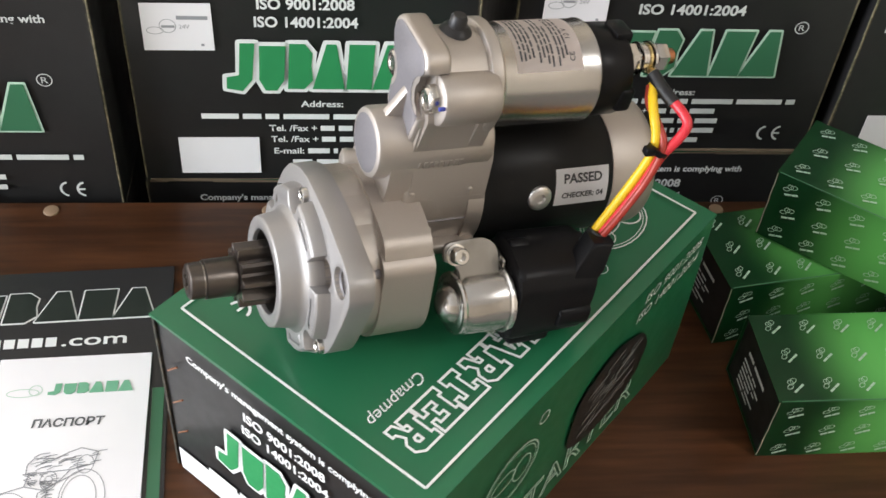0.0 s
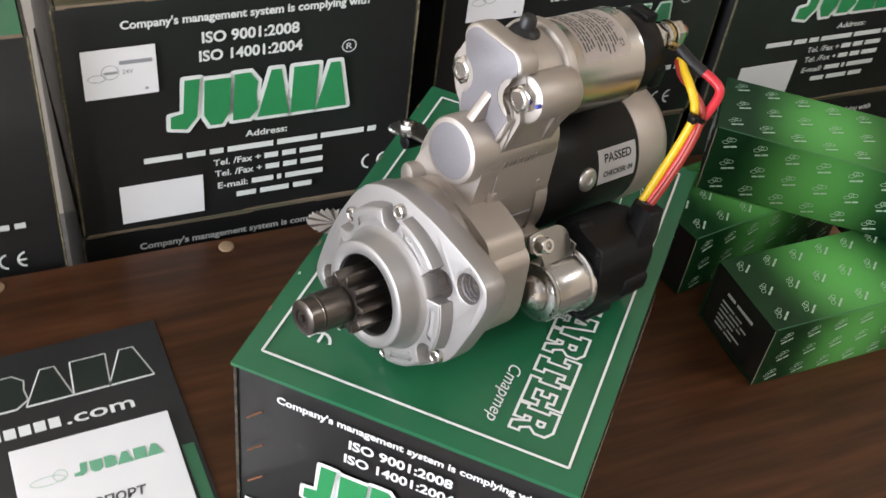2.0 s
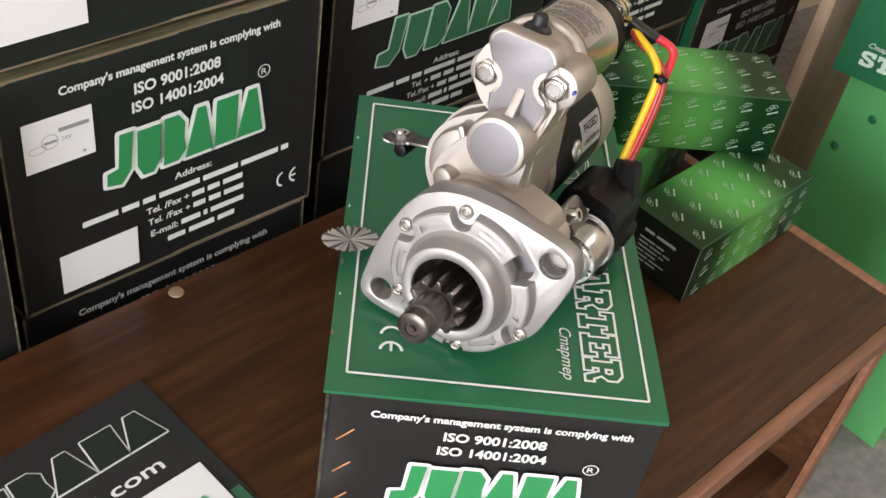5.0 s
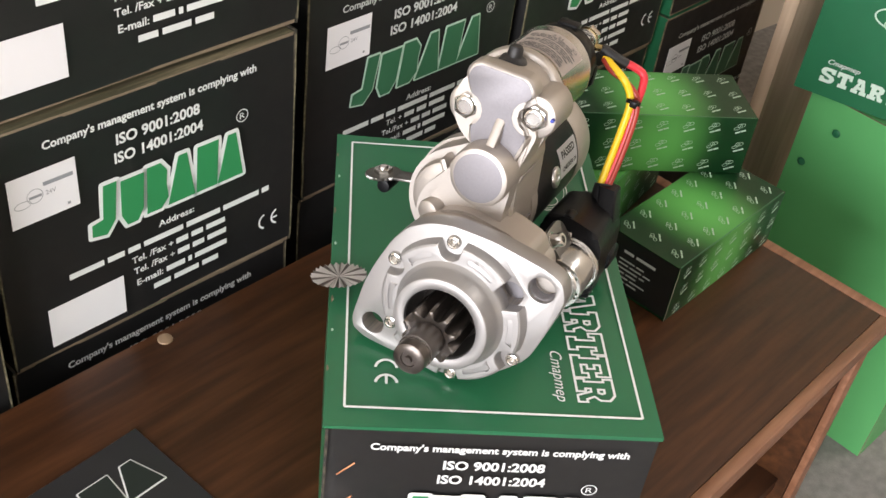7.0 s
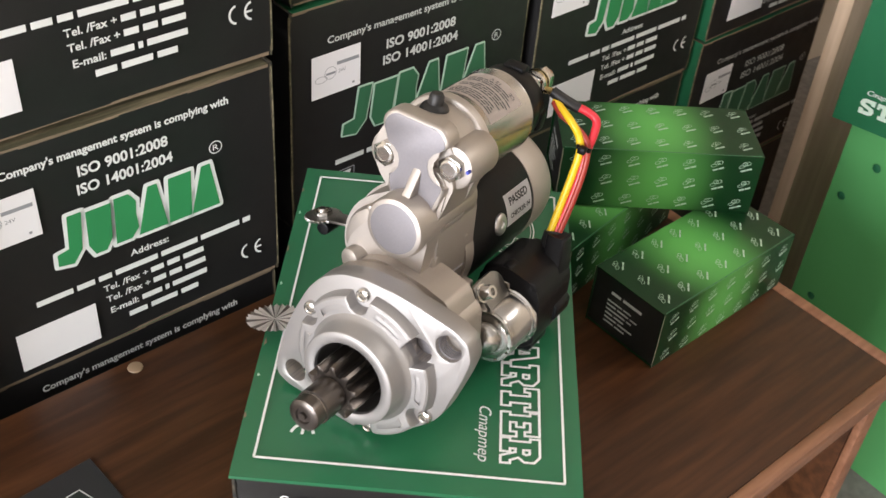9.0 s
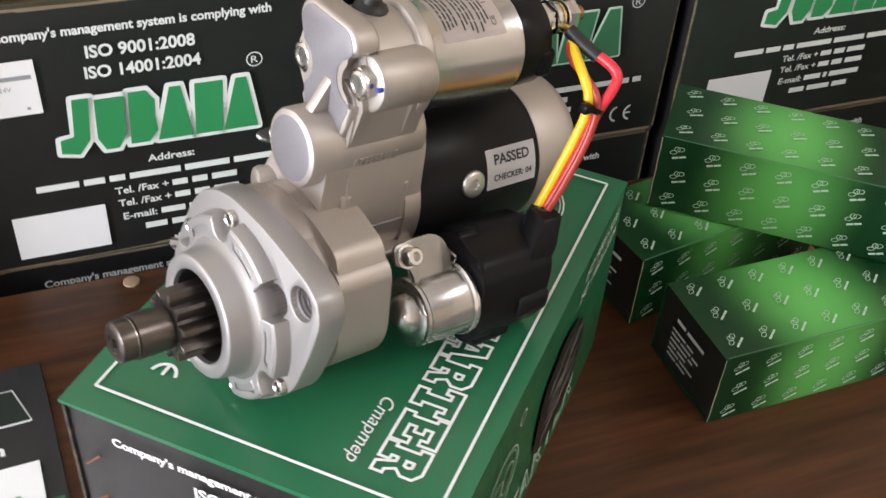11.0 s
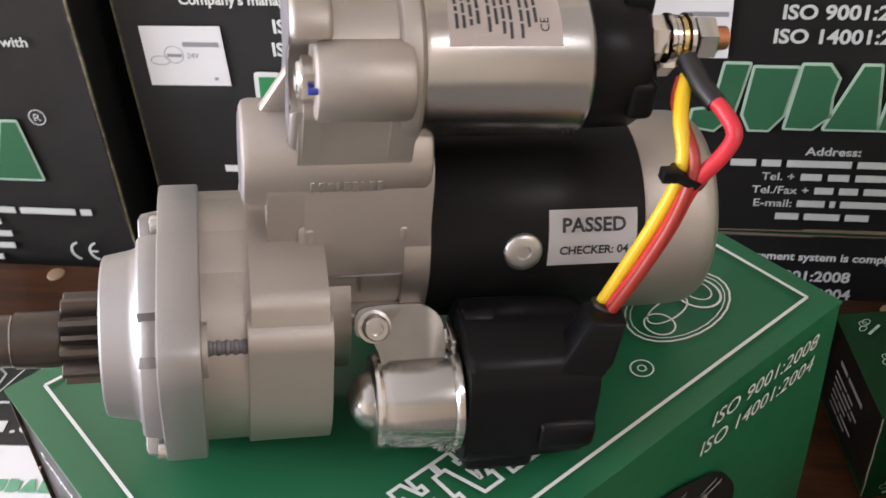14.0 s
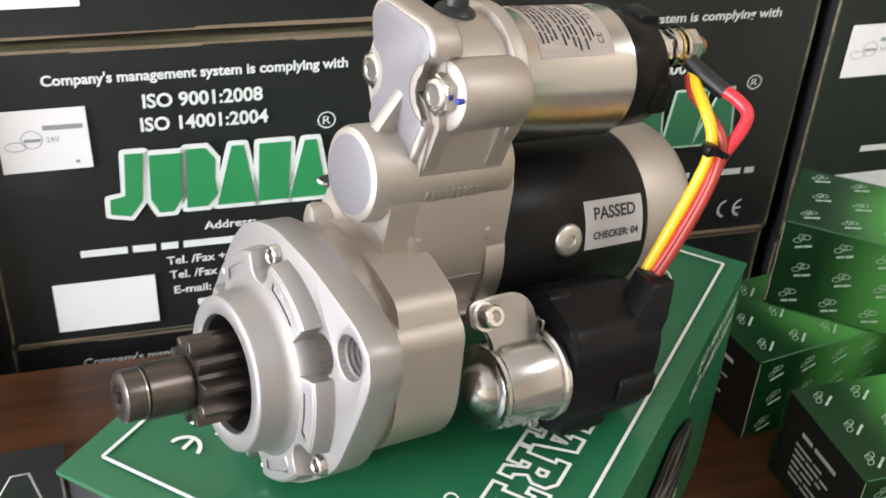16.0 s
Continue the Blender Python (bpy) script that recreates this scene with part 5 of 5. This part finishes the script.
def on_yoke(s, angle, r):
    a = radians(angle)
    n = Vector((0, math.cos(a), math.sin(a)))
    m = Matrix((Vector((1, 0, 0)), Vector((1, 0, 0)).cross(n) * -1, n)).transposed().to_4x4()
    m.translation = Vector((s, MC[0], MC[1])) + n * r
    return m


sp("pole_screw", moved(lathe([(-0.6, 8.0), (0.5, 8.0), (1.5, 7.2), (2.0, 5.6), (2.0, 3.0), (0.9, 2.6), (0.9, 0.01)], 32, "z"), on_yoke(206.5, 180 - 16.0, MR - 0.3)), ZINC_DULL, label="bright round pole screw")
# auxiliary relay beside the housing
RC = (-42.0, -5.0)
sp("relay_can", lathe([(134.0, 0.01), (134.12, 2.2), (134.5, 4.4), (135.4, 6.8), (136.8, 8.9), (138.6, 10.4), (140.8, 11.3), (142.4, 11.6), (142.5, 15.8), (143.8, 17.4), (146.0, 18.0), (147.6, 18.3), (149.0, 19.4), (175.5, 19.4)], 64, "x", RC), NICKEL, label="bright zinc plated relay can")
sp("bead_ring", lathe([(142.8, 14), (143.0, 18.6), (144.4, 19.2), (145.8, 18.6), (146.0, 14), (142.8, 14)], 56, "x", RC), ZINC)
sp("bead_ring", lathe([(148.2, 16), (148.4, 18.4), (149.4, 18.8), (150.4, 18.4), (150.6, 16), (148.2, 16)], 56, "x", RC), ZINC)
sp("relay_flange", lathe([(172.8, 15), (172.8, 20.6), (173.8, 21.6), (175.8, 21.6), (176.8, 20.6), (176.8, 15), (172.8, 15)], 48, "x", RC), ZINC)
sp("flange_ear", box_bm(173.2, 176.4, RC[0] - 8, RC[0] + 8, RC[1] - 26, RC[1] - 18, 1.0), ZINC)
sp("flange_ear", box_bm(173.2, 176.4, RC[0] + 4, RC[0] + 18, RC[1] + 14, RC[1] + 25, 1.0), ZINC)
sp("ear_screw", joined(rod(168, 180, RC[0] - 3, RC[1] - 23.5, 3.0, 16, 0.8), hex_head(173.2, RC[0] - 3, RC[1] - 23.5, 4.6, 3.0, 0.2)), ZINC)
sp("ear_screw", joined(rod(168.5, 178, RC[0] + 11, RC[1] + 21, 3.0, 16, 0.8), hex_head(173.2, RC[0] + 11, RC[1] + 21, 4.4, 3.0, 0.4)), ZINC)
strap = Matrix(((1, 0, 0, 0), (0, 0.584, -0.811, -40.0), (0, 0.811, 0.584, 12.0), (0, 0, 0, 1)))
sp("relay_strap", moved(prism(rounded([(146.5, -9), (171, -9), (171, 10), (170, 18), (163, 23.5), (148, 23.5), (137, 22.5), (135.5, 12), (145, 9.5)], 5, 0.3), -1.4, 1.2, axis="z", bevel=0.5), strap), ZINC_DARK, label="bright relay mounting strap")
sp("strap_screw", moved(lathe([(1.0, 6.4), (2.0, 6.4), (2.2, 5.2), (9.0, 5.0), (9.8, 4.3), (9.8, 2.6), (7.0, 2.4), (7.0, 0.01)], 24, "z"), strap @ Matrix.Translation((143.5, 15.5, 0))), ZINC, label="bright socket head screw")
# black cover over the relay's contacts, with its sloping wedge towards the wires
cov = rounded([(-63, -22), (-61, 12), (-54, 24), (-32, 29), (-14, 24), (-12, -6), (-16, -22), (-34, -29), (-56, -29)], 5)
sp("relay_cover", joined(prism(cov, 177.2, 229.0, bevel=3.5, segments=3, scale1=0.96),
   prism(rounded([(-62, -31), (-60, -16), (-24, -16), (-26, -32)], 5), 178.5, 207.0, bevel=3.0, segments=3),
   prism(rounded([(-64.5, -18), (-64, -3), (-40, -3), (-40, -18)], 4), 207.0, 229.5, bevel=1.6, segments=3)), BLACK_PLASTIC, label="black plastic relay cover")
wedge = prism([(209, 15), (224, 37), (238, 36), (234, 20), (229.5, 14)], -7.0, 7.0, axis="z", bevel=2.0, segments=3)
sp("cover_wedge", moved(wedge, Matrix(((1, 0, 0, 0), (0, 0.35, 1, -56), (0, 1, 0, 0), (0, 0, 0, 1))) ), BLACK_PLASTIC, label="black wedge shaped wire guide")
sp("cover_boot", tube([(226, -42, 18), (230, -39.5, 27), (233.5, -37.5, 35)], (9.0, 6.2), 16), BLACK_RUBBER, label="black rubber boot")
sp("cover_button", rod(178, 190, -31, 25, 4.6, 20, 1.0), BLACK_PLASTIC)
# wires
Wr = [(231, -36, 32), (238, -36, 52), (246, -36, 76), (250, -35.5, 92)]
sp("yellow_wire", tube(Wr + [(251, -32, 102), (250.5, -25, 110), (254, -14, 115), (258, -6, 118)], 2.8, 12), WIRE_YELLOW, label="yellow insulated wire")
sp("red_wire", tube([(233, -39, 31), (241, -40, 51), (249, -40, 74), (254, -39, 92), (263, -38, 105), (266.5, -35, 112), (264.5, -26, 116), (262, -18, 117)], 3.0, 12), WIRE_RED, label="red insulated wire")
sp("brown_red_wire", tube([(232, -41.5, 31), (239.6, -42.5, 51), (247.4, -42.5, 74), (251.5, -41, 91), (254, -36, 101), (252.5, -26, 108), (252, -15, 112), (256, -6, 117)], 2.2, 12), WIRE_BROWN, label="thin brown red wire")
sp("heat_shrink_sleeve", tube([(263.6, -22, 116), (260, -12, 119.5), (258, -2, 123.0)], (3.9, 4.0), 14), BLACK_RUBBER, label="black heat shrink sleeve")
tie = sp("zip_tie", moved(lathe([(-1.6, 5.6), (-1.6, 7.2), (1.6, 7.2), (1.6, 5.6)], 18, "z"), Matrix.Translation((252.0, -37.0, 95.0)) @ Matrix.Rotation(radians(22), 4, "Y") @ Matrix.Diagonal((1.15, 0.75, 1, 1))), BLACK_PLASTIC, label="black zip tie")
sp("tie_head", moved(box_bm(-3.2, 3.2, -2.6, 2.6, -2.4, 2.4, 0.7), Matrix.Translation((244.0, -39.0, 97.5))), BLACK_PLASTIC, tie)
# blue inspection paint on the bolt
sp("paint_mark", joined(rod(118.0, 121.6, -15.2, 119.0, 1.2, 12, 0.4), rod(125.0, 130.0, -16.2, 115.0, 0.6, 10, 0.3)), INK_BLUE, label="blue paint mark")
# toothed terminal lever on the far side
disc = [((13.4 if k % 2 else 12.0) * math.cos(math.pi * k / 24), (13.4 if k % 2 else 12.0) * math.sin(math.pi * k / 24)) for k in range(48)]
tilt = Matrix.Translation((150, 101, 20)) @ Matrix.Rotation(radians(-14), 4, "X")
sp("toothed_lever", moved(joined(prism(disc, -1.0, 1.0, holes=((0, 0, 4.6),), axis="z", bevel=0.3), box_bm(-7, 7, -30, -9, -1.0, 1.0, 0.4)), tilt), ZINC_DARK, label="bright toothed metal disc and strap")
sp("disc_stud", moved(joined(lathe([(-7.0, 0.01), (-7.0, 3.6), (5.0, 3.6), (6.0, 2.8), (6.0, 0.01)], 20, "z"), lathe([(1.2, 3.7), (1.2, 6.6), (4.2, 6.6), (4.2, 3.7)], 6, "z")), tilt), ZINC, label="small stud with a nut")
sp("lever_post", rod(146, 162, 98, 12, 5.0, 18, 1.0), BLACK_PLASTIC)
# raised cast marks, unreadable, on the round boss
for k in range(9):
    q = 121.0 + k * 3.1
    sp("cast_mark", moved(box_bm(q, q + (2.0 if k % 3 else 1.2), -2.4, 2.4, 0, 0.6, 0.1, 1), Matrix.Translation((0, 15.5, 74.5)) @ Matrix.Rotation(radians(98), 4, "X") @ Matrix.Translation((0, 0, 20.25))), CAST)
